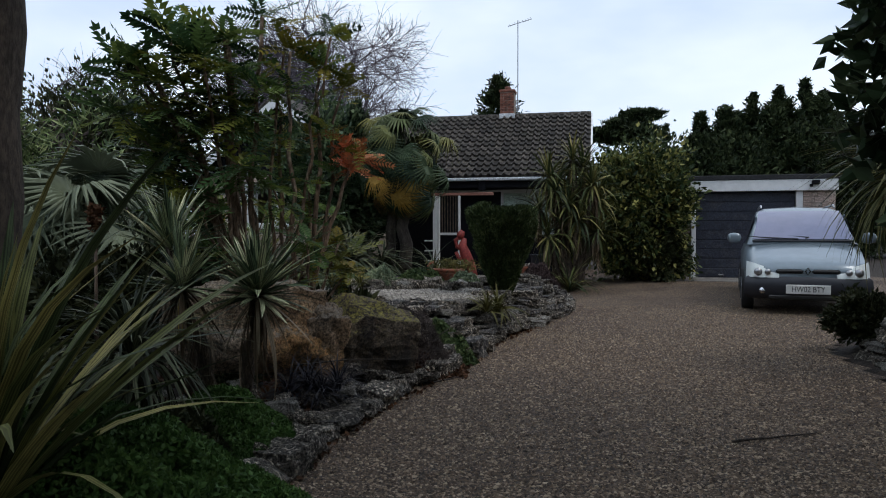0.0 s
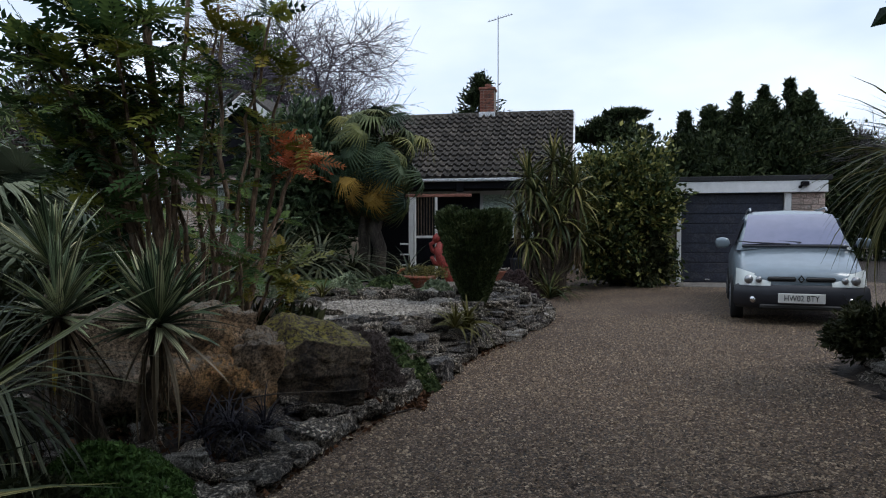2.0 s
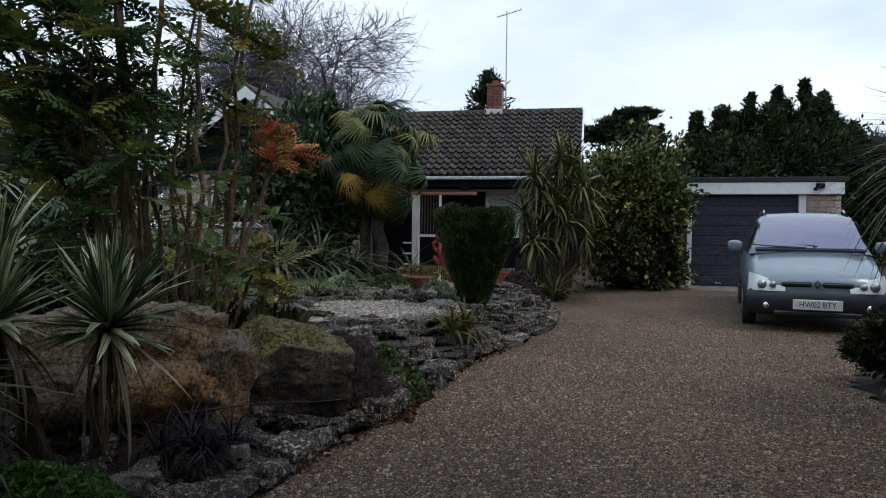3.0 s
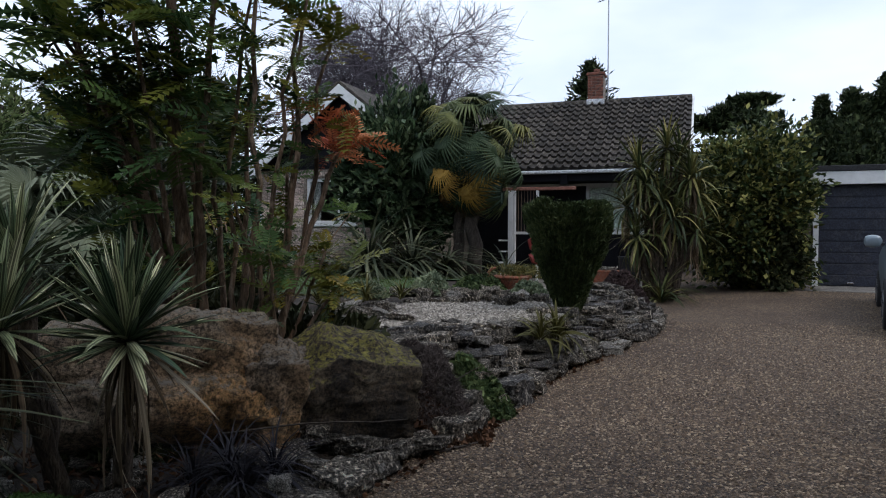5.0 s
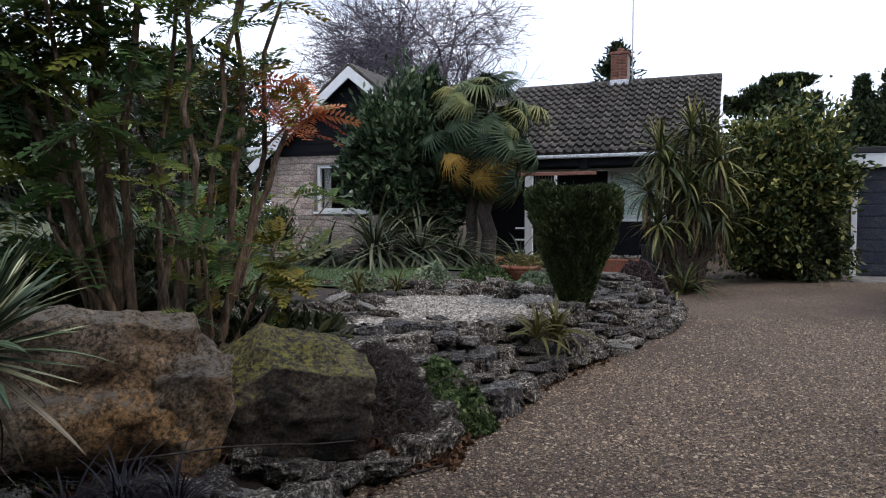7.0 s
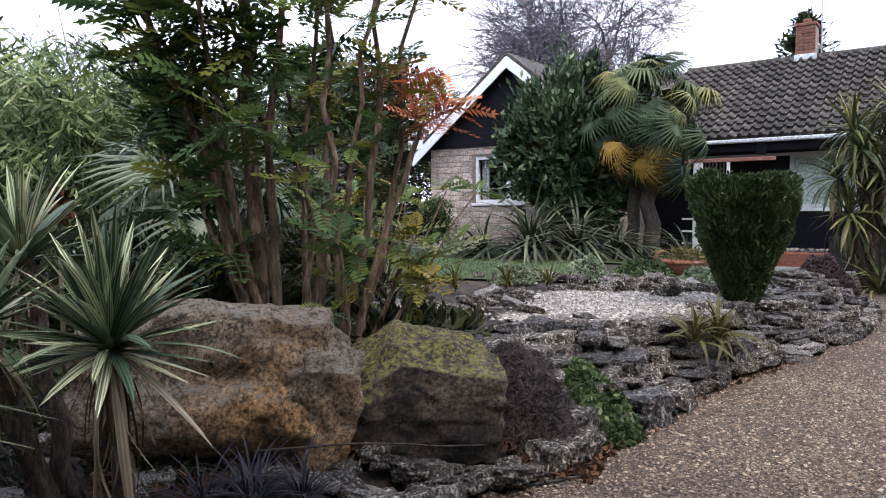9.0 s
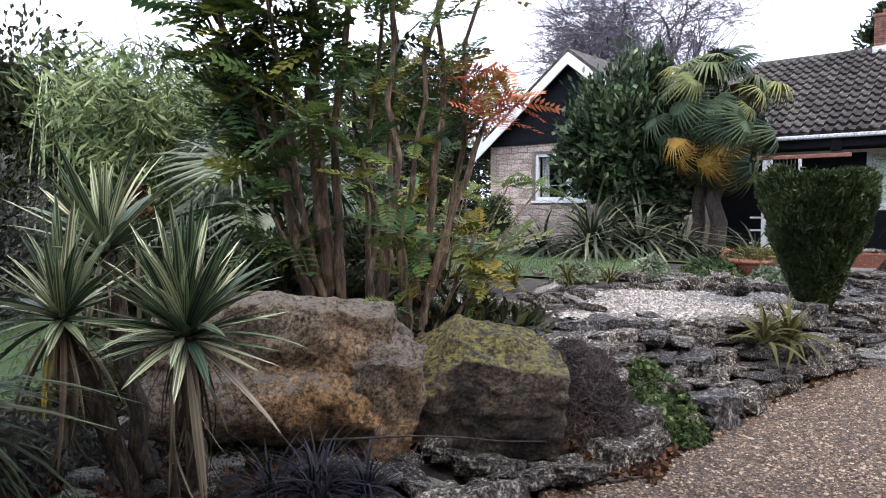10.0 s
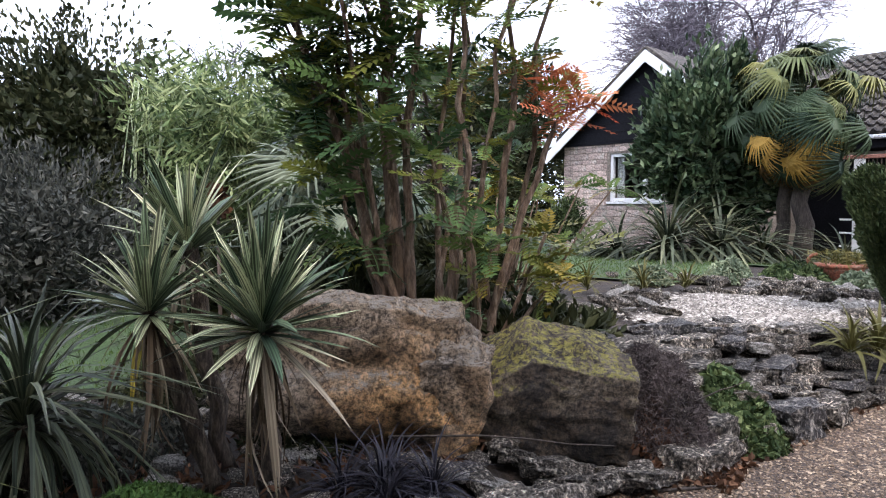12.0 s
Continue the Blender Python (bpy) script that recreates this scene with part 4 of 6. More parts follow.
# low front terrace
for x, y, s, key in ((-0.10, 5.30, 0.17, "rock"), (0.05, 5.52, 0.15, "rock"), (-0.30, 5.02, 0.15, "pale"), (-0.22, 5.28, 0.19, "rock"), (-0.38, 4.72, 0.15, "rock"), (-0.45, 4.45, 0.13, "rock"), (-0.52, 4.18, 0.14, "rock"), (-0.62, 3.85, 0.13, "rock"), (-0.42, 4.95, 0.14, "rock"), (-0.12, 5.10, 0.13, "pale"), (-0.66, 3.55, 0.12, "rock"), (-0.60, 4.45, 0.12, "rock"), (-0.70, 4.6, 0.10, "rock"), (-0.72, 4.08, 0.09, "pale"), (-0.45, 3.95, 0.09, "rock")):
    lay_stone(x, y, height(x, y) + 0.03, s * 0.74, 35 + rng.normal() * 25, key)
lay_stone(-0.36, 4.47, 0.19, 0.055, 20, "pale")
for i in range(34):
    y = 3.7 + 2.0 * rng.random()
    x = bed_edge(y) - 0.05 - 0.42 * rng.random()
    lay_stone(x, y, height(x, y) + 0.025, 0.05 + 0.06 * rng.random(), rng.random() * 180, "pale" if rng.random() < 0.2 else "rock")
# bank: courses that step up and back from the edge to the chippings
for row, (d, zf) in enumerate(((0.13, 0.20), (0.22, 0.40), (0.31, 0.59), (0.41, 0.77), (0.52, 0.93), (0.66, 1.04), (0.86, 1.06))):
    y = 6.05 + 0.12 * (row % 2) + rng.random() * 0.1
    while y < 11.9:
        size = 0.085 + 0.105 * rng.random() ** 1.5
        x = bed_edge(y) - d + rng.normal() * 0.035
        if chip_zone(x, y):
            y += size
            continue
        key = "slate" if rng.random() < 0.25 else ("pale" if rng.random() < 0.2 else "rock")
        ob = lay_stone(x, y, height(bed_edge(y) - 0.8, y) * zf + 0.005 + 0.02 * rng.normal(), size, edge_turn(y) + rng.normal() * 12, key, 4)
        y += size * (1.45 + 0.45 * rng.random()) * (1.0 if y < 9.5 else 1.2)
# stones strewn along the back of the terrace and round the chippings
for i in range(95):
    a = rng.random()
    y = 6.2 + 4.6 * a
    x = bed_edge(y) - (0.95 + 1.6 * rng.random() ** 0.8)
    if chip_zone(x, y) or chip_zone(x + 0.12, y):
        continue
    lay_stone(x, y, height(x, y) + 0.03, 0.06 + 0.10 * rng.random(), rng.random() * 180, "pale" if rng.random() < 0.2 else "rock")
for i in range(26):
    x, y = -1.9 + 2.6 * i / 26 + rng.normal() * 0.08, 10.55 + rng.normal() * 0.14
    lay_stone(x, y, height(x, y) + 0.03, 0.07 + 0.07 * rng.random(), rng.random() * 180)
for x, y, s in ((1.25, 11.1, 0.26), (1.6, 11.45, 0.18), (0.9, 10.9, 0.16), (1.95, 11.8, 0.15), (1.75, 10.6, 0.14), (1.4, 10.3, 0.15)):
    lay_stone(x, y, height(x, y) + 0.06, s, rng.random() * 180)
flat = lay_stone(0.50, 6.75, 0.05, 0.22, 62, "slate", 3)
# left flank stones seen below the shrubs
for i in range(24):
    x, y = -1.2 - 1.6 * rng.random(), 4.4 + 5.0 * rng.random()
    lay_stone(x, y, height(x, y) + 0.02, 0.06 + 0.07 * rng.random(), rng.random() * 180, "pale" if rng.random() < 0.3 else "rock")

# stone wall on the far side of the drive
rwall = new("garden_wall")
tagged(rwall, "low rough stone garden wall at the drive's edge", "wall", kind="structure")
for row in range(4):
    y = 4.4 + 0.1 * (row % 2)
    while y < 6.7:
        s = 0.11 + 0.05 * rng.random()
        ob = new("stone", STONE_SETS["pale" if rng.random() < 0.4 else "rock"][int(rng.integers(10))])
        ob.parent = rwall
        ob.matrix_basis = pose(right_edge(y) + 0.30 + 0.05 * row + rng.normal() * 0.02, y, 0.04 + 0.11 * row, 5 * rng.normal(), 5 * rng.normal(), 80 + 10 * rng.normal()) @ Matrix.Diagonal((s, s * 1.2, s, 1))
        y += s * 1.75

# ---- sword-leaved plants ----
def blades(material, specs, name="blade"):
    out = []
    for sp in specs:
        v, f = blade_np(*sp)
        me = mesh_np(name, v, f, True)
        me.materials.append(material)
        out.append(me)
    return out


def yucca(at, leaf, count, dead, label, stem_from, thick=0.04, low=-16, dead_len=None, lean=None):
    x, y, z = at
    g = height(*stem_from)
    ob = thing("yucca", label, "yucca", (stem_from[0], stem_from[1], g))
    top = (x - stem_from[0], y - stem_from[1], z - g)
    limb("trunk", bent((0, 0, -0.05), top, 7, 0.03), thick, thick * 0.8, M["fibre"], ob, 9, knobbly=0.35)
    live = blades(L["yucca"], [(leaf, 0.040, 0.06, 0.02), (leaf * 1.1, 0.042, 0.08, 0.06), (leaf * 0.9, 0.038, 0.03, 0.0), (leaf, 0.040, 0.10, 0.16)])
    rosette(ob, top, count, live, low, 84, 10, scale=(0.6, 1.12))
    dl = dead_len or leaf
    old = blades(L["dead"], [(dl, 0.018, 0.06, 0.15), (dl * 1.15, 0.015, 0.1, 0.3), (dl * 0.8, 0.022, 0.0, 0.1)])
    rosette(ob, (top[0], top[1], top[2] - 0.05), dead, old, -88, -48, 14, "dead_leaf", (0.5, 1.4), "withered brown hanging leaf")
    return ob


yucca((-0.86, 4.17, 0.84), 0.40, 138, 40, "striped green yucca with withered leaves hanging below", (-1.0, 4.35), 0.045, dead_len=0.42)
yucca((-1.24, 3.97, 0.90), 0.36, 72, 56, "ragged yucca with many brown hanging leaves", (-1.12, 4.15), 0.04, dead_len=0.36)
yucca((-1.42, 4.27, 1.12), 0.42, 60, 12, "upright green yucca among other yuccas", (-1.3, 4.35), 0.045, low=15)


ragged = [o for o in bpy.data.objects if o.name.startswith("yucca")][1]
gone = new("leaf", blades(L["yellowed"], [(0.3, 0.035, 0.1, 0.1)])[0])
gone.parent = ragged
gone.matrix_basis = aim((-0.12, -0.2, 0.62), 200, -68)
tagged(gone, "one bright yellow dying leaf")


def strap_clump(name, label, category, at, count, length, width, material, low=20, high=85, arch=0.15, droop=0.35, group=""):
    ob = thing(name, label, category, (at[0], at[1], height(at[0], at[1]) if len(at) < 3 else at[2]), group)
    ms = blades(material, [(length, width, arch, droop), (length * 0.85, width, arch * 1.5, droop * 1.5), (length * 1.1, width * 0.9, arch, droop * 0.5), (length, width * 1.15, arch * 0.5, droop * 2)])
    rosette(ob, (0, 0, 0.03), count, ms, low, high, 9)
    return ob


# tall flax by the start of the drive
flax = thing("flax", "tall dark green flax with stiff broad leaves", "flax", (-1.32, 2.35, height(-1.32, 2.35)))
flax_ms = blades(L["phorm"], [(1.35, 0.072, 0.08, 0.08), (1.5, 0.062, 0.06, 0.2), (1.2, 0.075, 0.12, 0.04), (1.3, 0.058, 0.1, 0.45)])
rosette(flax, (0, 0, 0.02), 84, flax_ms, 38, 86, 7)
strap_clump("flax", "arching green flax at the lawn's edge", "flax", (-1.75, 2.9), 44, 0.95, 0.04, L["phorm"], 25, 82, 0.15, 0.4)
young = strap_clump("cordyline", "young blue-green cordyline with arching narrow leaves", "cordyline", (-1.36, 3.58, 0.52), 190, 0.60, 0.02, L["blue"], -35, 84, 0.2, 0.6)
limb("trunk", [(0, 0, -0.35), (0, 0, -0.1), (0, 0, 0.03)], 0.05, 0.05, M["fibre"], young, 8)

# tall cordyline trunk by the start of the walk
tall = thing("cabbage_palm", "tall cabbage palm with a rough grey trunk", "palm tree", (-2.0, 3.5, height(-2.0, 3.5)))
limb("trunk", bent((0, 0, -0.1), (0.02, 0, 3.3), 9, 0.008), 0.12, 0.13, M["darkbark"], tall, 12, knobbly=0.12)
tall_ms = blades(L["phorm"], [(0.8, 0.035, 0.12, 0.15), (0.85, 0.03, 0.15, 0.4), (0.75, 0.035, 0.1, 0.05)])
rosette(tall, (0.02, 0, 3.3), 70, tall_ms, -45, 80, 8)

# flax clumps below the house window
CLUMPS = [(-3.2, 13.9, 40, 0.8), (-2.4, 14.1, 84, 1.4), (-1.7, 14.5, 64, 1.2), (0.0, 15.6, 50, 1.0), (-3.8, 14.3, 26, 0.6), (-1.1, 14.9, 40, 0.9)]
for x, y, n, ln in CLUMPS:
    strap_clump("strap_leaf_clump", "dark arching strap-leaved clump below the house window", "flax", (x, y), int(n * 2.4), ln * 1.25, 0.055, L["blue"], -5, 80, 0.35, 0.85, "clumps below the house")
for x, y, n in ((0.86, 8.0, 54), (0.72, 7.75, 30)):
    strap_clump("strap_plant", "olive strap-leaved plant growing among the stones", "plant", (x, y, height(x - 0.2, y) + 0.05), n, 0.32, 0.03, L["strap"], 5, 84, 0.25, 0.4, "plants in the bank")
for x, y, n, ln in ((-0.65, 6.5, 12, 0.16), (-1.3, 9.6, 30, 0.34), (-0.95, 9.9, 26, 0.3), (-1.75, 9.2, 30, 0.36), (-2.1, 8.6, 26, 0.34)):
    strap_clump("strap_plant", "yellow-green strap-leaved plant behind the stones", "plant", (x, y), n, ln, 0.022, L["strap"], 20, 84, 0.2, 0.4, "plants behind the bank")

# ---- fan palms ----
def fan_frond(name, blade, petiole, segs, material, droop=0.25, spread=125, hang=50):
    """A pleated fan that tips over at the end of its stalk, its outer fingers drooping."""
    V, F = [], []
    ch, sh = math.cos(radians(hang)), math.sin(radians(hang))

    def tip_over(x, r, z):
        return (x, petiole + r * ch + z * sh, z * ch - r * sh + 0.06 * petiole)
    V += [(-0.014, 0, 0), (0.014, 0, 0), (0.009, petiole, 0.06 * petiole), (-0.009, petiole, 0.06 * petiole), (0, 0, -0.02), (0, petiole, 0.06 * petiole - 0.014)]
    F += [[0, 1, 2, 3], [1, 4, 5, 2], [4, 0, 3, 5]]
    step = 2 * spread / (segs - 1)
    for i in range(segs):
        a = radians(-spread + step * i)
        ln = blade * (0.80 + 0.20 * math.cos(a * 0.7)) * (0.9 + 0.2 * rng.random())
        bow = droop * (0.6 + 0.8 * rng.random())
        k = len(V)
        for s, wf in ((0.0, 0.05), (0.42, 0.9), (0.75, 0.5), (1.0, 0.04)):
            r = ln * s
            w = blade * 0.5 * math.tan(radians(step / 2)) * wf
            dz = -bow * blade * max(0, s - 0.35) ** 1.6
            cx, cr = math.sin(a) * r, math.cos(a) * r
            px, pr = math.cos(a) * w, -math.sin(a) * w
            V += [tip_over(cx - px, cr - pr, dz), tip_over(cx, cr, dz + w * 0.7), tip_over(cx + px, cr + pr, dz)]
        for j in range(3):
            q = k + 3 * j
            F += [[q, q + 1, q + 4, q + 3], [q + 1, q + 2, q + 5, q + 4]]
    me = mesh_np(name, V, F)
    me.materials.append(material)
    return me


def fan_palm(at, trunks, head_h, blade, petiole, count, label, low=-50, gold=0, brown=0, gold_az=None, green="palm"):
    x, y = at
    g = height(x, y)
    ob = thing("fan_palm", label, "palm tree", (x, y, g))
    for tx, ty, r in trunks:
        limb("trunk", bent((tx, ty, -0.1), (tx * 0.3, ty * 0.3, head_h - 0.1), 8, 0.015), r * 1.1, r, M["darkbark"], ob, 12, "fibrous brown palm trunk", 0.25)
    ms = [fan_frond("frond", blade * k, petiole * pk, 26, L[green], dr, hang=hg) for k, pk, dr, hg in ((1.0, 1.0, 0.9, 45), (1.05, 0.8, 1.2, 62), (0.85, 1.05, 1.5, 35))]
    for i in range(count):
        s = (i + 0.5) / count
        o = new("frond", ms[int(rng.integers(3))])
        o.parent = ob
        o.matrix_basis = aim((0, 0, head_h + 0.25 * (0.5 - s)), i * 137.5, 82 + (low - 82) * s + rng.normal() * 15, rng.normal() * 32, 0.72 + 0.45 * rng.random())
    for n, key, lab, el in ((gold, "palmgold", "dying golden frond", -40), (brown, "palmbrown", "dead brown frond hanging down", -78)):
        m2 = [fan_frond("old_frond", blade * 0.8, petiole * 0.9, 22, L[key], 1.3, 95, 35) for k in range(2)] if n else []
        for i in range(n):
            az = (gold_az[0] + (gold_az[1] - gold_az[0]) * (i + 0.5) / n if key == "palmgold" and gold_az else i * 137.5 + 40)
            o = new("old_frond", m2[i % 2])
            o.parent = ob
            o.matrix_basis = aim((0, 0, head_h - 0.2), az + rng.normal() * 14, el + rng.normal() * 15, rng.normal() * 25, 0.8 + 0.3 * rng.random())
            tagged(o, lab)
    return ob


fan_palm((-0.75, 15.9), [(0.1, 0, 0.13), (-0.35, 0.2, 0.12)], 2.6, 0.54, 0.98, 88, "tall fan palm with drooping green and golden fronds", -58, 8, 30, (125, 225))
fan_palm((-3.6, 7.5), [(0, 0, 0.12)], 0.55, 0.62, 0.72, 34, "low fan palm with grey-green fronds", -5, green="palmgrey")

# ---- mahonia: many bare stems with tufts of long leaves ----
def pinnate(name, length, pairs, leaf_l, leaf_w, material, droop=0.25):
    V, F = [], []
    k = 0
    prev = None
    for i in range(pairs + 1):
        s = i / pairs
        y, z = length * s, length * (0.12 * s - droop * s * s)
        row = [(-0.003, y, z), (0.003, y, z)]
        V += row
        if prev is not None:
            F.append([prev, prev + 1, len(V) - 1, len(V) - 2])
        prev = len(V) - 2
    for i in range(1, pairs + 1):
        s = i / pairs
        y, z = length * s, length * (0.12 * s - droop * s * s)
        sides = (-1, 1) if i < pairs else (-1, 1, 0)
        for sd in sides:
            ll = leaf_l * (0.7 + 0.5 * math.sin(math.pi * min(1, s * 0.9 + 0.1))) * (0.9 + 0.2 * rng.random())
            dx, dy = (sd * 0.85, 0.5) if sd else (0.0, 1.0)
            qx, qy = -dy, dx
            b = np.array([0, y, z])
            d = np.array([dx, dy, 0.12 - 0.5 * rng.random() * 0.5])
            q = np.array([qx, qy, 0.0]) * leaf_w * 0.5
            k = len(V)
            V += [tuple(b), tuple(b + d * ll * 0.4 + q + (0, 0, 0.006)), tuple(b + d * ll), tuple(b + d * ll * 0.4 - q + (0, 0, 0.006))]
            F += [[k, k + 1, k + 2], [k, k + 2, k + 3]]
    me = mesh_np(name, V, F)
    me.materials.append(material)
    return me


MAH = {}
for key in ("mahonia", "mahyel"):
    MAH[key] = [pinnate("leaf", 0.36, 7, 0.115, 0.052, L[key], 0.25), pinnate("leaf", 0.32, 6, 0.11, 0.05, L[key], 0.45), pinnate("leaf", 0.40, 8, 0.11, 0.05, L[key], 0.15)]
MAH["mahred"] = [pinnate("leaf", ln, 9, 0.095, 0.03, L["mahred"], dr) for ln, dr in ((0.36, 0.3), (0.32, 0.5), (0.40, 0.2))]
mah = thing("mahonia", "tall many-stemmed mahonia with green, yellow and red leaves", "shrub", (-1.05, 5.75, height(-1.05, 5.75)))
MB = np.array([-1.05, 5.75, height(-1.05, 5.75)])


def tuft(at, count, key, spread=(-20, 55), scale=(0.7, 1.05)):
    for i in range(count):
        o = new("leaf", MAH[key][int(rng.integers(3))])
        o.parent = mah
        s = (i + 0.5) / count
        o.matrix_basis = aim(tuple(np.array(at) - MB), i * 137.5 + rng.normal() * 15, spread[1] + (spread[0] - spread[1]) * s + rng.normal() * 9, rng.normal() * 20, scale[0] + (scale[1] - scale[0]) * rng.random())
        if key == "mahred" and i == 0:
            tagged(o, "orange-red autumn leaf")


# each stem: foot, fork, top; then the leaf tufts at its top
MSTEMS = [
    ((-1.30, 5.60), (-1.42, 5.62, 1.35), (-1.50, 5.65, 2.75), 0.056, "mahonia", 12),
    ((-1.28, 5.58), (-1.55, 5.50, 1.30), (-1.95, 5.40, 2.35), 0.040, "mahonia", 16),
    ((-1.22, 5.62), (-1.30, 5.60, 1.40), (-1.22, 5.68, 2.95), 0.030, "mahonia", 9),
    ((-1.15, 5.66), (-1.00, 5.72, 1.25), (-1.02, 5.80, 2.70), 0.026, "mahyel", 11),
    ((-1.02, 5.72), (-0.84, 5.86, 1.20), (-0.80, 5.98, 2.62), 0.026, "mahonia", 10),
    ((-0.98, 5.74), (-0.78, 5.92, 1.05), (-0.62, 6.05, 2.45), 0.022, "mahyel", 13),
    ((-0.92, 5.76), (-0.80, 5.84, 0.95), (-0.56, 5.98, 1.74), 0.026, "mahred", 13),
    ((-1.08, 5.70), (-1.10, 5.85, 1.45), (-1.20, 6.05, 2.40), 0.020, "mahonia", 8),
    ((-1.20, 5.75), (-1.36, 6.00, 1.30), (-1.60, 6.15, 2.10), 0.022, "mahonia", 11),
    ((-1.34, 5.60), (-1.70, 5.70, 1.10), (-2.05, 5.85, 1.85), 0.022, "mahonia", 12),
    ((-0.95, 5.80), (-0.78, 5.95, 0.75), (-0.66, 6.05, 1.12), 0.018, "mahyel", 9),
    ((-0.90, 5.70), (-0.84, 5.62, 0.75), (-0.85, 5.55, 1.12), 0.016, "mahonia", 8),
    ((-1.00, 5.78), (-0.90, 6.00, 1.35), (-0.92, 6.15, 2.05), 0.018, "mahyel", 7),
    ((-1.30, 5.66), (-1.45, 5.75, 1.75), (-1.75, 5.75, 2.70), 0.020, "mahonia", 11),
    ((-1.10, 5.68), (-0.96, 5.60, 1.00), (-1.10, 5.55, 1.55), 0.016, "mahonia", 8),
    ((-1.25, 5.55), (-1.45, 5.45, 0.95), (-1.70, 5.40, 1.45), 0.018, "mahonia", 9),
    ((-0.90, 5.78), (-0.70, 5.95, 0.70), (-0.60, 6.05, 0.88), 0.015, "mahyel", 8),
    ((-1.12, 5.72), (-1.18, 5.76, 1.7), (-1.08, 5.92, 2.95), 0.018, "mahyel", 6),
    ((-1.26, 5.6), (-1.6, 5.55, 1.6), (-2.2, 5.55, 2.55), 0.022, "mahonia", 12),
    ((-1.05, 5.7), (-0.9, 5.8, 1.6), (-0.7, 5.9, 2.85), 0.018, "mahonia", 9),
    ((-1.3, 5.6), (-1.75, 5.5, 1.5), (-2.35, 5.65, 2.15), 0.018, "mahonia", 10),
    ((-1.3, 5.58), (-1.62, 5.5, 1.7), (-1.9, 5.5, 2.75), 0.022, "mahonia", 14),
    ((-1.32, 5.6), (-1.7, 5.55, 1.55), (-2.3, 5.6, 2.5), 0.02, "mahonia", 13),
    ((-1.28, 5.55), (-1.5, 5.45, 1.75), (-1.6, 5.4, 2.55), 0.02, "mahonia", 12),
]
for foot, mid, top, r, key, n in MSTEMS:
    f = np.array([foot[0], foot[1], height(*foot) - 0.05])
    pts = np.concatenate([bent(f, mid, 6, 0.018), bent(mid, top, 6, 0.02)[1:]])
    limb("stem", pts - MB, r * 1.12, r * 0.5, M["bark"], mah, 9, knobbly=0.22)
    tuft(top, n, key, scale=(0.45, 0.75) if key == "mahred" else ((0.4, 0.65) if top[2] < 1.3 else ((0.7, 1.05) if top[0] < -1.3 else (0.5, 0.75))))
    if key != "mahred":
        for f in (0.3, 0.55, 0.78):
            k2 = "mahyel" if rng.random() < (0.2 if top[0] > -1.15 else 0.04) else "mahonia"
            tuft(np.array(mid) * (1 - f) + np.array(top) * f + rng.normal(size=3) * 0.10, int(11 if top[0] < -1.3 else 5), k2, (-40, 45), (0.35, 0.6) if top[2] < 1.3 or top[0] > -1.15 else (0.5, 0.85))
tuft((-0.45, 6.02, 1.82), 12, "mahred", (-35, 55), (0.4, 0.7))
tuft((-0.58, 5.95, 1.92), 9, "mahred", (-35, 55), (0.4, 0.65))
tuft((-0.80, 6.0, 2.02), 4, "mahred", (-35, 30), (0.5, 0.8))
tuft((-0.6, 6.3, 1.0), 5, "mahyel", (-30, 60), (0.6, 0.8))

# ---- clipped yew ----
yew = thing("yew_topiary", "clipped dark yew, narrow below and flat on top", "topiary", (1.0, 9.05, height(1.0, 9.05)))
limb("trunk", [(0, 0, -0.1), (0.01, 0, 0.2), (0, 0.01, 0.5)], 0.07, 0.05, M["darkbark"], yew, 9)
n = 46000
hz = rng.random(n) ** 0.8
prof = np.interp(hz, [0, 0.08, 0.3, 0.6, 0.85, 0.96, 1.0], [0.11, 0.15, 0.26, 0.385, 0.46, 0.45, 0.36])
ang = rng.random(n) * 2 * np.pi
lump = np.array([noise.noise(Vector((math.cos(a) * 2.2, math.sin(a) * 2.2, h * 5))) + 0.7 * noise.noise(Vector((math.cos(a) * 6, math.sin(a) * 6, h * 9))) for a, h in zip(ang, hz)])
deep = np.where(rng.random(n) < 0.7, 1 - 0.12 * rng.random(n), rng.random(n) ** 0.5)
rr = prof * deep * (1 + 0.13 * lump)
zz = 0.03 + 1.13 * hz + 0.05 * lump * hz
P = np.stack([np.cos(ang) * rr, np.sin(ang) * rr, zz], 1)
dd = np.stack([np.cos(ang) * 0.8, np.sin(ang) * 0.8, 0.9 + 0 * ang], 1) + rng.normal(size=(n, 3)) * 0.45
V, F = leaves_np(P, dd, 0.055, 0.017)
part("crown", mesh_np("crown", V, F), L["yew"], yew)

# ---- shrubs against the house and beyond ----
bush("magnolia", "large dark glossy-leaved shrub in front of the gable", "shrub", (-2.4, 16.2, 2.35), (1.25, 0.9, 1.68), 14000, (0.19, 0.08), L["gloss"], 64, 0.125, 0.6, 0.5, 0, 5)
bush("box_ball", "small dark clipped shrub beside the window", "shrub", (-4.75, 15.2, 0.95), (0.38, 0.38, 0.5), 3000, (0.06, 0.03), L["yew"], 60, 0.12, 0.8, stems=2)
bush("variegated_bush", "big rounded bush of green and yellow leaves", "bush", (4.6, 16.0, 1.45), (1.32, 1.1, 1.75), 18000, (0.125, 0.07), L["elae"], 120, 0.095, 0.66, 0.1, 0.2, 6)
bush("variegated_bush", "lower part of a spreading green bush by the garage", "bush", (4.9, 15.7, 0.75), (0.7, 0.7, 0.75), 4000, (0.11, 0.055), L["hedge"], 60, 0.12, 0.6)
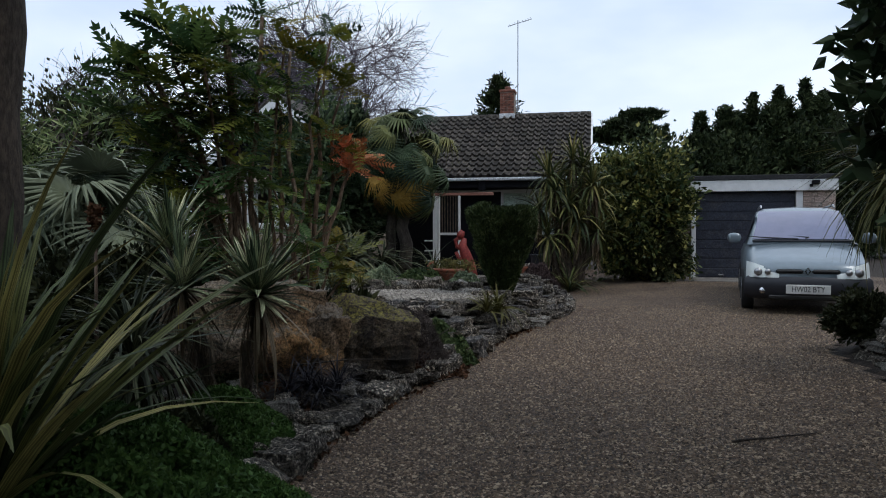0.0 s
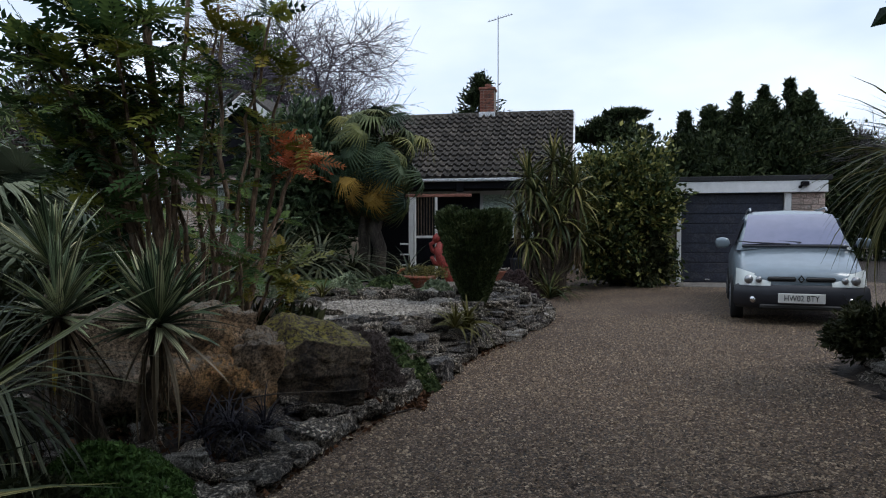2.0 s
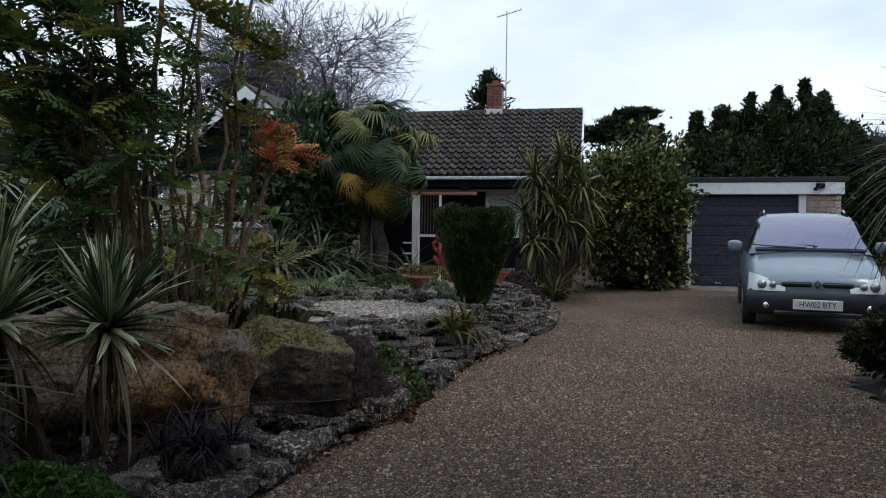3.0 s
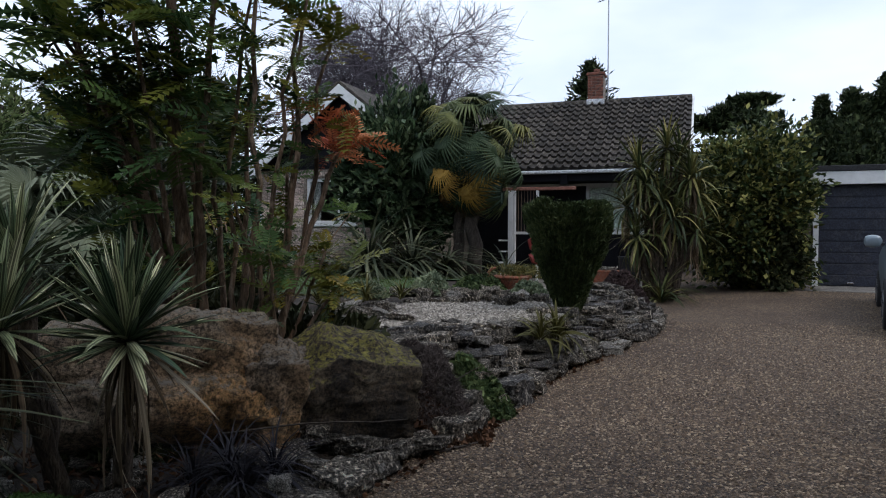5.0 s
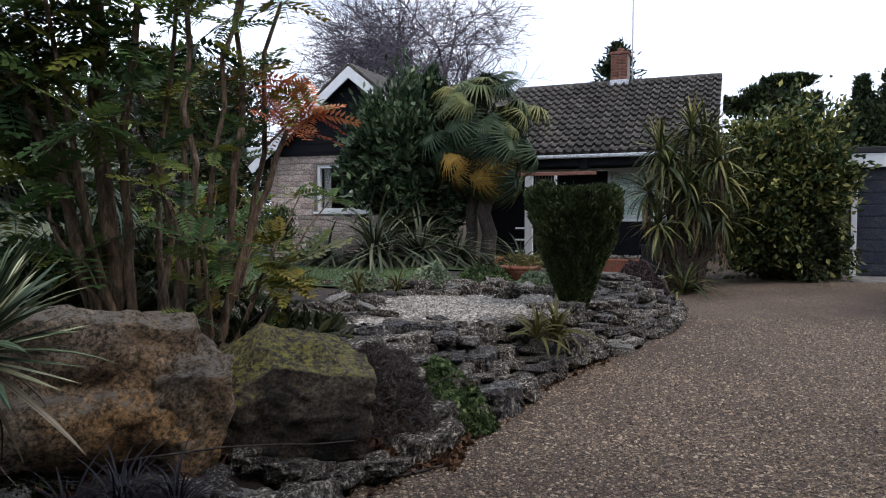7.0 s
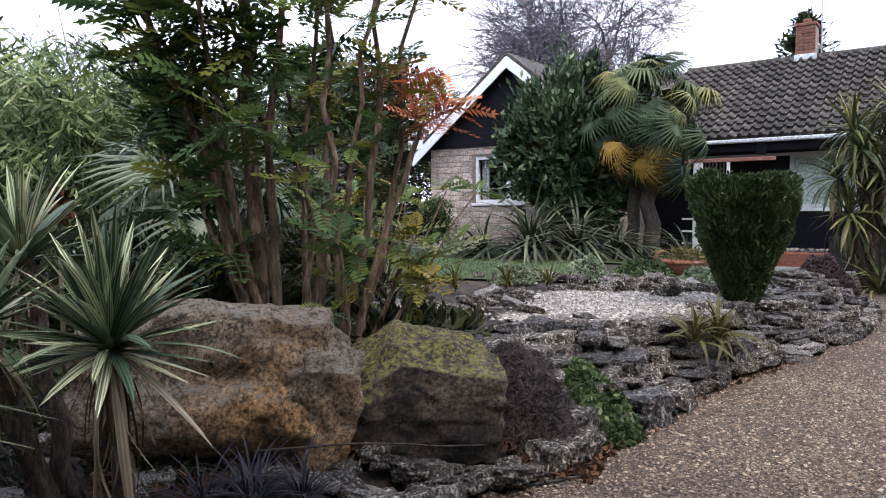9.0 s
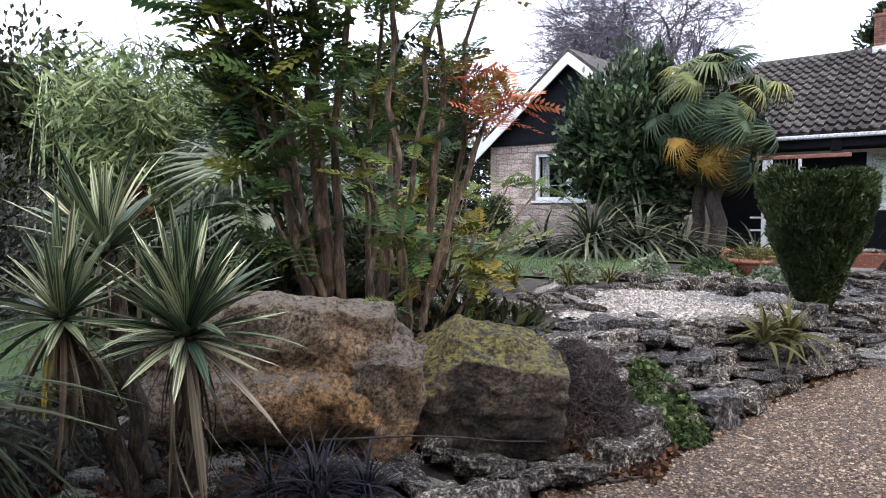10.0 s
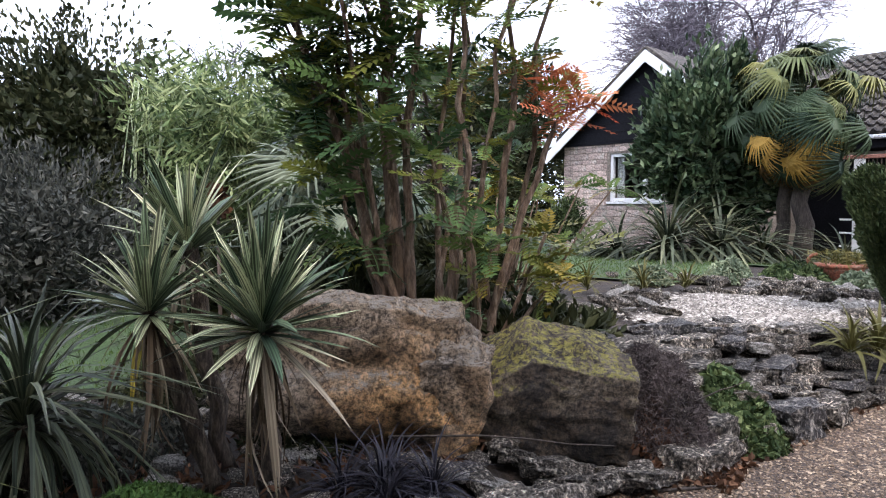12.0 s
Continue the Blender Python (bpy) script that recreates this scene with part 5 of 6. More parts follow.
bush("dark_shrub", "dark evergreen shrub closing the garden", "shrub", (-10.6, 8.6, 2.1), (1.7, 1.7, 2.2), 12000, (0.14, 0.06), L["hedge"], 130, 0.12, 0.5, base=0.0)
bush("dark_shrub", "dark evergreen shrub closing the garden", "shrub", (-9.2, 9.0, 1.0), (1.6, 1.0, 1.3), 8000, (0.12, 0.055), L["hedge"], 90, 0.14, 0.5)
bush("grey_shrub", "soft grey-green shrub beside the lawn", "shrub", (-5.4, 5.6, 0.85), (1.1, 0.8, 0.85), 12000, (0.07, 0.02), L["grey"], 120, 0.12, 0.6, 0.5)
bush("grey_shrub", "soft grey-green shrub beside the lawn", "shrub", (-6.6, 5.0, 1.0), (1.2, 1.0, 1.1), 10000, (0.08, 0.022), L["grey"], 110, 0.12, 0.6, 0.5)
bush("dark_shrub", "dark shrub behind the flax", "shrub", (-5.2, 9.8, 0.9), (1.3, 0.8, 1.1), 7000, (0.12, 0.05), L["hedge"], 90, 0.12, 0.5)
bush("dark_shrub", "reddish-brown hedge beyond the lawn", "shrub", (-8.5, 13.5, 1.5), (2.6, 1.0, 1.9), 12000, (0.12, 0.05), L["heather"], 140, 0.1, 0.5)
bush("evergreen_tree", "broad evergreen tree behind the house", "tree", (-9.5, 19.5, 2.6), (2.6, 2.2, 2.8), 14000, (0.18, 0.08), L["hedge"], 150, 0.1, 0.5)

# bamboo grove
bam = thing("bamboo", "tall pale green bamboo grove with drooping leaves", "bamboo", (-6.9, 9.4, height(-6.9, 9.4)))
BP, BD = [], []
for i in range(64):
    fx, fy = rng.normal() * 0.8, rng.normal() * 0.5
    h = 2.6 + 1.0 * rng.random()
    lean = np.array([fx * 0.55 + rng.normal() * 0.3, fy * 0.5 - 0.15 + rng.normal() * 0.25])
    s = np.linspace(0, 1, 7)
    pts = np.stack([fx + lean[0] * s ** 2.2, fy + lean[1] * s ** 2.2, h * (s - 0.12 * s ** 4)], 1)
    limb("culm", pts, 0.016, 0.005, M["bambooculm"], bam, 5)
    for k in range(32):
        u = 0.22 + 0.7 * rng.random()
        c = np.array([np.interp(u, s, pts[:, j]) for j in range(3)])
        o = rng.normal(size=3) * np.array([0.22, 0.22, 0.12])
        m = 11
        BP.append(c + o + rng.normal(size=(m, 3)) * 0.09)
        a = rng.random() * 6.28
        BD.append(np.array([math.cos(a), math.sin(a), -0.7]) + rng.normal(size=(m, 3)) * 0.4)
V, F = leaves_np(np.concatenate(BP), np.concatenate(BD), 0.20, 0.034)
part("crown", mesh_np("crown", V, F), L["bamboo"], bam)
for i in range(11):
    x = -0.9 - 0.75 * rng.random()
    limb("culm", bent((x, -1.0 + 0.2 * rng.normal(), 0), (x + 0.1 * rng.normal(), -1.0, 2.2 + 0.5 * rng.random()), 5, 0.01), 0.017, 0.008, M["culmpale"], bam, 6, "pale straight bamboo cane")

# cordyline clump between the house and the bush
cord = thing("cabbage_palm", "many-headed cabbage palm with drooping grey-green leaves", "palm tree", (2.85, 14.6, height(2.85, 14.6)))
cord_ms = blades(L["phorm"], [(0.72, 0.05, 0.12, 0.3), (0.78, 0.045, 0.15, 0.6), (0.66, 0.05, 0.1, 0.1)])
cord_dead = blades(L["dead"], [(0.75, 0.045, 0.1, 0.3), (0.8, 0.04, 0.1, 0.5)])
for hx, hy, hz_, n in ((-0.45, 0.0, 2.35, 52), (0.28, 0.1, 2.55, 52), (-0.1, -0.15, 1.75, 46), (0.55, -0.1, 1.85, 40), (-0.62, 0.1, 1.65, 34), (0.05, 0.1, 2.7, 40), (-0.2, -0.1, 1.2, 30), (-0.35, -0.2, 2.05, 44), (0.42, -0.2, 2.15, 44), (0.12, -0.25, 1.45, 40), (-0.5, -0.2, 1.1, 34), (0.5, -0.2, 1.2, 34)):
    limb("trunk", bent((hx * 0.25, hy * 0.3, -0.1), (hx, hy, hz_), 6, 0.02), 0.07, 0.05, M["fibre"], cord, 8)
    rosette(cord, (hx, hy, hz_), int(n * 1.35), cord_ms, -65, 80, 8)
    rosette(cord, (hx, hy, hz_ - 0.1), 12, cord_dead, -88, -60, 5, "dead_leaf")
strap_clump("strap_leaf_clump", "dark drooping leaves at the foot of the cabbage palm", "flax", (2.75, 14.2), 46, 1.0, 0.05, L["phorm"], 10, 80, 0.1, 0.6)

# drooping grass-leaved cordyline and low shrub at the drive's edge
rcord = thing("cabbage_palm", "cabbage palm with long thin drooping leaves over the drive", "palm tree", (4.28, 5.9, height(4.28, 5.9)))
limb("trunk", bent((0, 0, -0.1), (-0.05, 0, 1.55), 6, 0.02), 0.09, 0.08, M["fibre"], rcord, 9)
rc_ms = blades(L["phorm"], [(1.0, 0.026, 0.15, 0.55), (0.95, 0.024, 0.2, 0.8), (0.9, 0.026, 0.15, 0.35)])
rosette(rcord, (-0.05, 0, 1.55), 420, rc_ms, -55, 78, 8)
bush("low_shrub", "low dark green shrub at the edge of the drive", "shrub", (4.45, 6.95, 0.36), (0.34, 0.34, 0.25), 5000, (0.07, 0.03), L["hedge"], 70, 0.14, 0.6)
bush("low_shrub", "low dark shrub behind the garden wall", "shrub", (4.9, 5.4, 0.5), (0.5, 0.9, 0.4), 4000, (0.09, 0.04), L["hedge"], 60, 0.14, 0.6)

# overhanging dark broad-leaved branch by the start of the walk
over = thing("overhanging_tree", "dark broad-leaved evergreen leaning over the drive", "tree", (2.95, 2.05, height(3.3, 2.05)))
limb("trunk", bent((0, 0, -0.1), (-0.1, 0, 2.6), 6, 0.015), 0.11, 0.07, M["darkbark"], over, 9)
OP, OD = [], []
for i in range(110):
    tip = np.array([-0.78 - 0.66 * rng.random(), rng.normal() * 0.07, 1.22 + 0.75 * rng.random()])
    if tip[0] < -1.3 and tip[2] < 1.4:
        tip[2] += 0.3
    limb("branch", bent((-0.1, 0, 1.3 + 0.9 * rng.random()), tip, 5, 0.04), 0.016, 0.004, M["darkbark"], over, 5)
    m = 22
    OP.append(tip + rng.normal(size=(m, 3)) * 0.05)
    OD.append((OP[-1] - tip) * 1.5 + rng.normal(size=(m, 3)) * 0.07 + np.array([-0.04, 0, 0.02]))
V, F = leaves_np(np.concatenate(OP), np.concatenate(OD), 0.08, 0.042)
part("crown", mesh_np("crown", V, F), L["gloss"], over)

# ---- trees in the distance ----
def conifer(at, h, r, n, label, top=0.2, name="conifer"):
    ob = thing(name, label, "conifer", (at[0], at[1], 0))
    limb("trunk", [(0, 0, -0.1), (0, 0, h * 0.5), (0, 0, h * 0.97)], 0.02 * h + 0.08, 0.02, M["darkbark"], ob, 7)
    P, Dr = [], []
    k = max(40, n // 40)
    for i in range(k):
        s = rng.random() ** 0.75
        a = rng.random() * 6.28
        rad = r * (1 - s) ** 0.75 * (0.75 + 0.4 * rng.random()) + 0.06
        m = n // k
        t = rng.random((m, 1)) ** 0.6
        c = np.array([math.cos(a) * rad, math.sin(a) * rad, 0.0]) * t + np.array([0, 0, h * (0.04 + 0.96 * s)]) + np.array([0, 0, 0.25 * r]) * t * (1 - s)
        P.append(c + rng.normal(size=(m, 3)) * 0.10 * (r * 0.4 + 0.3))
        Dr.append(np.array([math.cos(a), math.sin(a), 0.7]) + rng.normal(size=(m, 3)) * 0.5)
    V, F = leaves_np(np.concatenate(P), np.concatenate(Dr), 0.27, 0.085)
    part("crown", mesh_np("crown", V, F), L["conifer"], ob)
    return ob


for x, y, h, r in ((11.2, 31, 5.6, 1.9), (12.0, 32.5, 6.9, 0.8), (12.9, 32, 7.0, 1.7), (14.4, 32.6, 7.8, 0.7), (15.6, 32.6, 8.1, 0.7), (16.7, 32.4, 8.4, 0.7), (17.7, 32.6, 7.9, 0.7), (18.9, 32.4, 6.5, 1.0),  (13.9, 33, 6.9, 1.6), (15.0, 32, 7.2, 1.8), (16.1, 33, 7.6, 1.9), (17.2, 32, 7.5, 1.9), (18.3, 33, 6.9, 1.9), (19.6, 33, 5.9, 1.8), (21.2, 33, 5.4, 2.0), (23.0, 34, 5.6, 2.2)):
    conifer((x, y), h - 0.2, r * 1.45, 9000, "dark pointed conifer behind the garage")
for x, y, z, rx, rz in ((9.2, 30.0, 2.3, 2.6, 2.9), (12.5, 30.5, 2.6, 2.4, 3.0), (15.8, 31.0, 2.8, 2.6, 3.4), (18.4, 31.0, 2.8, 2.4, 3.2), (23, 30, 2.2, 3, 2.6)):
    bush("hedgerow_tree", "dark rounded evergreen behind the garage", "tree", (x, y, z), (rx, 1.6, rz), 9000, (0.24, 0.11), L["conifer"], 130, 0.09, 0.55)
conifer((2.75, 33.5), 8.5, 3.3, 9000, "dark conifer behind the chimney")
conifer((10.9, 34), 6.5, 0.7, 1400, "small ragged conifer on the skyline")
bush("cedar", "flat-topped dark cedar beyond the roof", "tree", (8.7, 33, 5.9), (1.9, 1.3, 0.65), 7000, (0.26, 0.08), L["conifer"], 46, 0.12, 0.45, 0.2, stems=3, base=0.0)
bush("cedar", "flat upper tier of a dark cedar", "tree", (9.4, 33, 6.75), (0.95, 0.7, 0.28), 2400, (0.26, 0.08), L["conifer"], 26, 0.14, 0.45, 0.2, stems=2, base=0.0)
bush("dark_tree", "dark bare-topped tree behind the gable roof", "tree", (-6.3, 30, 4.7), (3.0, 1.6, 1.9), 8000, (0.22, 0.07), L["heather"], 110, 0.11, 0.4, base=0.0)


def bare_tree(at, h, spread, label, seed, trunk_r=0.16, levels=5, lean=0.0, base=0.0):
    r0 = np.random.default_rng(seed)
    ob = thing("bare_tree", label, "tree", (at[0], at[1], base))
    pieces, fine = [], []

    def grow(p, d, ln, r, lv):
        n = 4
        pts = [p]
        for i in range(n):
            d = d + r0.normal(size=3) * 0.13 + np.array([0, 0, 0.05 if lv < 3 else -0.05]) if lv else d
            d = d / np.linalg.norm(d)
            pts.append(pts[-1] + d * ln / n)
        rad = np.linspace(r, r * 0.6, n + 1)
        (pieces if lv < 2 else fine).append(tube_np(pts, rad, 6 if lv < 2 else 3))
        if lv >= levels:
            return
        for k in range(4 if lv < 3 else 5):
            q = pts[2 + (k % 3)] if lv else pts[1 + k % 4]
            e = d + r0.normal(size=3) * spread
            e[2] = e[2] * 0.7 + 0.25
            grow(q, e / np.linalg.norm(e), ln * (0.62 + 0.2 * r0.random()), r * 0.6, lv + 1)
    grow(np.array([0, 0, -0.1]), np.array([lean, 0, 1.0]), h * 0.42, trunk_r, 0)
    v, f = join_np(pieces)
    part("trunk", mesh_np("trunk", v, f, True), M["bark"], ob)
    v, f = join_np(fine)
    tagged(part("twig", mesh_np("twig", v, f), M["twig"], ob, "fine bare twigs"), kind="stuff")
    return ob


bare_tree((-4.9, 31), 12.2, 0.62, "bare winter birch with fine drooping twigs behind the house", 3, 0.15, 6)
bare_tree((-5.4, 34), 12.0, 0.55, "bare winter tree behind the gable", 11, 0.13, 6)
bare_tree((20.5, 30), 6.6, 0.6, "small bare tree beyond the garage", 5, 0.09, 5)
bare_tree((-12.5, 13.5), 5.2, 0.62, "bare reddish tree beyond the bamboo", 9, 0.08, 5)
bare_tree((-11, 24), 8.0, 0.6, "bare winter tree beyond the lawn", 21, 0.1, 5)
# hedges added all round, several out of view, to cut low sky light
for x, y, z, rx, ry_, rz in ((-14, 12, 1.6, 2.6, 3.0, 2.2), (-15, 5, 1.8, 2.2, 4.0, 2.4), (-13.5, 19, 2.0, 3.0, 3.0, 2.6), (7.2, 1.0, 3.2, 1.8, 4.0, 3.6), (9.4, 8.5, 2.4, 1.6, 3.0, 2.6), (-5, -4, 3.2, 4, 1.6, 3.6), (3, -5, 3.4, 5, 1.6, 3.8), (-9.5, 0, 2.8, 2.0, 3.0, 3.2)):
    bush("sky_blocking_hedge", "dense dark hedge, largely unseen, added to block low sky light", "hedge", (x, y, z), (rx, ry_, rz), 7000, (0.22, 0.1), L["hedge"], 120, 0.1, 0.5, base=0.0)

# ---- low plants ----
def carpet(name, label, spot, count, leaf, material, category="plant", up=0.8):
    P = []
    while len(P) < count:
        c = spot()
        if c is not None:
            P.append(c)
    P = np.array(P)
    V, F = leaves_np(P, rng.normal(size=P.shape) + np.array([0, 0, up]), *leaf)
    return single(name, mesh_np(name, V, F), material, label, category, kind="stuff")


def mound(cx, cy, rx, ry, h, lift=0.0):
    def spot():
        a, r = rng.random() * 6.28, rng.random() ** 0.5
        x, y = cx + rx * r * math.cos(a), cy + ry * r * math.sin(a)
        n = 0.75 + 0.5 * noise.noise(Vector((x * 5, y * 5, 1.0)))
        return (x, y, height(x, y) + lift + h * (1 - r ** 2.5) * n * (0.3 + 0.7 * rng.random() ** 0.4))
    return spot


carpet("ground_cover", "bright green feathery ground cover spilling to the drive", mound(-1.02, 2.72, 0.85, 0.6, 0.40), 44000, (0.035, 0.018), L["mat_green"])
carpet("ground_cover", "green feathery ground cover below the yuccas", mound(-0.85, 3.72, 0.36, 0.36, 0.24), 13000, (0.032, 0.016), L["mat_green"])
carpet("heather", "brown twiggy heather mound between the boulders", mound(0.06, 6.0, 0.30, 0.30, 0.36), 9000, (0.07, 0.004), L["heather"], up=0.4)
carpet("geranium", "soft green leafy plant at the drive's edge", mound(0.30, 6.40, 0.25, 0.26, 0.31), 3000, (0.065, 0.048), L["geranium"])
carpet("purple_shrub", "low purple-black shrub at the tip of the bed", mound(1.95, 11.9, 0.42, 0.5, 0.34), 9000, (0.05, 0.02), L["purple"])
carpet("leaf_litter", "brown and orange fallen leaves among the stones", lambda: (lambda x, y: (x, y, height(x, y) + 0.012 + 0.02 * rng.random()))(-0.05 + 0.55 * rng.random() ** 1.2 * 0.9, 5.65 + 0.75 * rng.random()), 800, (0.05, 0.035), L["litter"], "leaves", 0.1)
carpet("leaf_litter", "scattered brown leaves along the bed's edge", lambda: (lambda y: (bed_edge(y) + 0.10 - 0.22 * rng.random(), y, height(bed_edge(y), y) + 0.02))(2.8 + 6 * rng.random()), 700, (0.04, 0.026), L["litter"], "leaves", 0.1)
carpet("lawn_grass", "short grass blades of the lawn", lambda: (lambda x, y: (x, y, height(x, y) + 0.012) if is_lawn(x, y) else None)(-6 * rng.random() - 0.8, 4.6 + 12 * rng.random()), 22000, (0.05, 0.008), L["grass"], "grass", 2.5)
for cx, cy, rx, h, key, lab, cnt in ((-0.75, 10.9, 0.3, 0.32, "bluegreen", "blue-green leafy plant behind the chippings", 1700), (-1.45, 10.2, 0.26, 0.26, "bluegreen", "blue-green leafy plant behind the chippings", 1300), (-1.75, 8.1, 0.24, 0.2, "bluegreen", "pale blue-green low plant among the stones", 1500), (0.55, 10.6, 0.26, 0.26, "bluegreen", "small grey-green plant near the pot", 1100), (-0.15, 11.4, 0.4, 0.25, "geranium", "green leafy plant near the pot", 1500), (-2.4, 7.5, 0.4, 0.3, "geranium", "green leafy plant below the mahonia", 2200), (-1.5, 6.7, 0.4, 0.32, "geranium", "green leafy plant below the mahonia", 2200), (-2.2, 6.3, 0.45, 0.35, "hedge", "dark low plant below the mahonia", 2500), (-2.4, 4.9, 0.4, 0.25, "hedge", "dark low plant by the lawn", 2200)):
    carpet("leafy_plant", lab, mound(cx, cy, rx, rx * 0.9, h), cnt, (0.07, 0.03), L[key])
black = thing("black_grass", "clump of black strap grass below the boulder", "grass", (-0.62, 4.55, height(-0.62, 4.55)))
bp = blades(L["blackgrass"], [(0.25, 0.009, 0.3, 0.6), (0.22, 0.009, 0.4, 0.9), (0.28, 0.008, 0.2, 0.35)])
for dx, dy in ((0, 0), (0.16, 0.12), (-0.12, -0.1), (0.08, -0.06), (-0.05, 0.1)):
    rosette(black, (dx, dy, 0.02), 80, bp, 5, 80, 10)
# fallen sticks
for a, b, r in (((-0.75, 4.75, 0.30), (0.02, 5.35, 0.24), 0.006), ((0.05, 5.42, 0.02), (0.42, 5.75, 0.02), 0.010), ((1.9, 3.95, 0.015), (2.45, 4.1, 0.02), 0.008), ((0.15, 5.95, 0.30), (0.40, 6.1, 0.42), 0.005), ((-0.75, 3.45, 0.12), (-0.35, 3.75, 0.03), 0.006), ((2.4, 3.3, 0.012), (2.55, 3.55, 0.012), 0.006)):
    st = thing("stick", "thin brown fallen stick", "stick", a, "fallen sticks")
    limb("twig", bent((0, 0, 0), np.array(b) - np.array(a), 6, 0.02), r, r * 0.5, M["darkbark"], st, 5)


# bright yellow-green leafy shrub behind the mahonia
low_mah = thing("low_mahonia", "low mahonia with yellow-green leaves", "shrub", (-2.0, 7.9, height(-2.0, 7.9)))
for i in range(30):
    hx, hy, hz_ = rng.normal() * 0.36, rng.normal() * 0.3, 0.3 + 0.8 * rng.random()
    limb("stem", bent((hx * 0.3, hy * 0.3, -0.05), (hx, hy, hz_), 5, 0.03), 0.014, 0.006, M["bark"], low_mah, 5)
    for j in range(7):
        o = new("leaf", MAH["mahyel" if rng.random() < 0.3 else "mahonia"][int(rng.integers(3))])
        o.parent = low_mah
        o.matrix_basis = aim((hx, hy, hz_), j * 137.5 + rng.normal() * 12, 50 - 11 * j + rng.normal() * 8, rng.normal() * 15, 0.4 + 0.25 * rng.random())
# darker leafy growth under the mahonia
for x, y, h in ((-2.0, 5.9, 0.7), (-2.6, 6.6, 0.9), (-1.75, 6.4, 0.6), (-2.9, 5.7, 0.8), (-2.3, 7.6, 0.9), (-0.75, 6.2, 0.45)):
    bush("low_evergreen", "low dark evergreen under the mahonia", "shrub", (x, y, 0.25 + h * 0.5), (0.45, 0.4, h * 0.5), 2200, (0.10, 0.035), L["hedge"], 45, 0.16, 0.5, 0.4, stems=3)

for x, y, rx, h, key, cnt in ((-1.25, 4.75, 0.3, 0.16, "hedge", 1800), (-1.6, 3.3, 0.4, 0.3, "hedge", 2600), (-1.1, 3.35, 0.35, 0.22, "hedge", 2200), (-1.85, 4.1, 0.4, 0.25, "grey", 2400), (-2.2, 3.6, 0.5, 0.4, "hedge", 2600), (-0.62, 3.5, 0.2, 0.12, "mat_green", 1500)):
    carpet("leafy_plant", "low dark leafy growth below the yuccas", mound(x, y, rx, rx, h), cnt, (0.06, 0.022), L[key])
carpet("leaf_litter", "dead leaves and straw on the soil below the yuccas", lambda: (lambda x, y: (x, y, height(x, y) + 0.01 + 0.02 * rng.random()))(-1.7 + 1.2 * rng.random(), 3.3 + 1.9 * rng.random()), 1100, (0.06, 0.018), L["litter"], "leaves", 0.1)
for i in range(26):
    x, y = -1.7 + 1.15 * rng.random(), 3.4 + 1.6 * rng.random()
    lay_stone(x, y, height(x, y) + 0.01, 0.035 + 0.05 * rng.random(), rng.random() * 180, "pale" if rng.random() < 0.4 else "rock")

# unseen crown, added overhead to shade the gravel at the start
bush("overhanging_tree", "unseen evergreen crown added to shade the start of the drive", "tree", (3.2, 1.0, 4.7), (3.0, 3.3, 1.6), 14000, (0.2, 0.09), L["gloss"], 170, 0.1, 0.5)

# ---- the parked car ----
car = thing("car", "silver-blue people carrier parked facing the drive", "car", (5.54, 10.22, 0.0), turn=-22)
car.scale = (1.0, 1.0, 1.06)


def loft(name, stations, ring):
    """Skin through cross-sections; ring(station) gives points from one side to the other."""
    rows = [ring(st) for st in stations]
    n = len(rows[0])
    V = [p for r in rows for p in r]
    F = []
    for i in range(len(rows) - 1):
        for j in range(n - 1):
            F.append([i * n + j, i * n + j + 1, (i + 1) * n + j + 1, (i + 1) * n + j])
    F.append(list(range(n))[::-1])
    F.append([(len(rows) - 1) * n + j for j in range(n)])
    return mesh_np(name, V, F, True)


def both(half):
    return [(-x, y, z) for x, y, z in half[::-1]] + half[1 if half[0][0] == 0 else 0:]


def body_ring(st):
    y, zt, w, zb = st
    return both([(0, y, zt + 0.035), (w * 0.5, y, zt + 0.025), (w * 0.82, y, zt), (w * 0.95, y, zt - 0.07), (w, y, zt - 0.2 if zt > 0.7 else zt - 0.12), (w, y, (zt + zb) * 0.5 - 0.05), (w * 0.97, y, zb + 0.05), (w * 0.85, y, zb)])


part("body", loft("body", [(0.02, 0.60, 0.60, 0.34), (0.06, 0.66, 0.70, 0.30), (0.16, 0.715, 0.78, 0.28), (0.4, 0.79, 0.83, 0.26), (0.8, 0.90, 0.855, 0.26), (1.12, 0.99, 0.86, 0.26), (1.4, 1.0, 0.86, 0.26), (3.4, 1.02, 0.86, 0.26), (3.9, 1.0, 0.83, 0.28), (4.08, 0.85, 0.76, 0.32)], body_ring), M["carpaint"], car, "silver-blue painted body")


def cabin_ring(st):
    y, zt, wb, wr = st
    return both([(0, y, zt + 0.02), (wr * 0.8, y, zt), (wr, y, zt - 0.05), ((wr + wb) / 2, y, (zt + 0.95) / 2), (wb, y, 0.96)])


part("cabin", loft("cabin", [(0.98, 1.0, 0.80, 0.74), (1.25, 1.20, 0.80, 0.70), (1.55, 1.41, 0.80, 0.655), (1.80, 1.505, 0.80, 0.635), (2.1, 1.54, 0.80, 0.63), (3.2, 1.53, 0.80, 0.62), (3.7, 1.45, 0.79, 0.60), (4.0, 1.05, 0.78, 0.66)], cabin_ring), M["carpaint"], car)


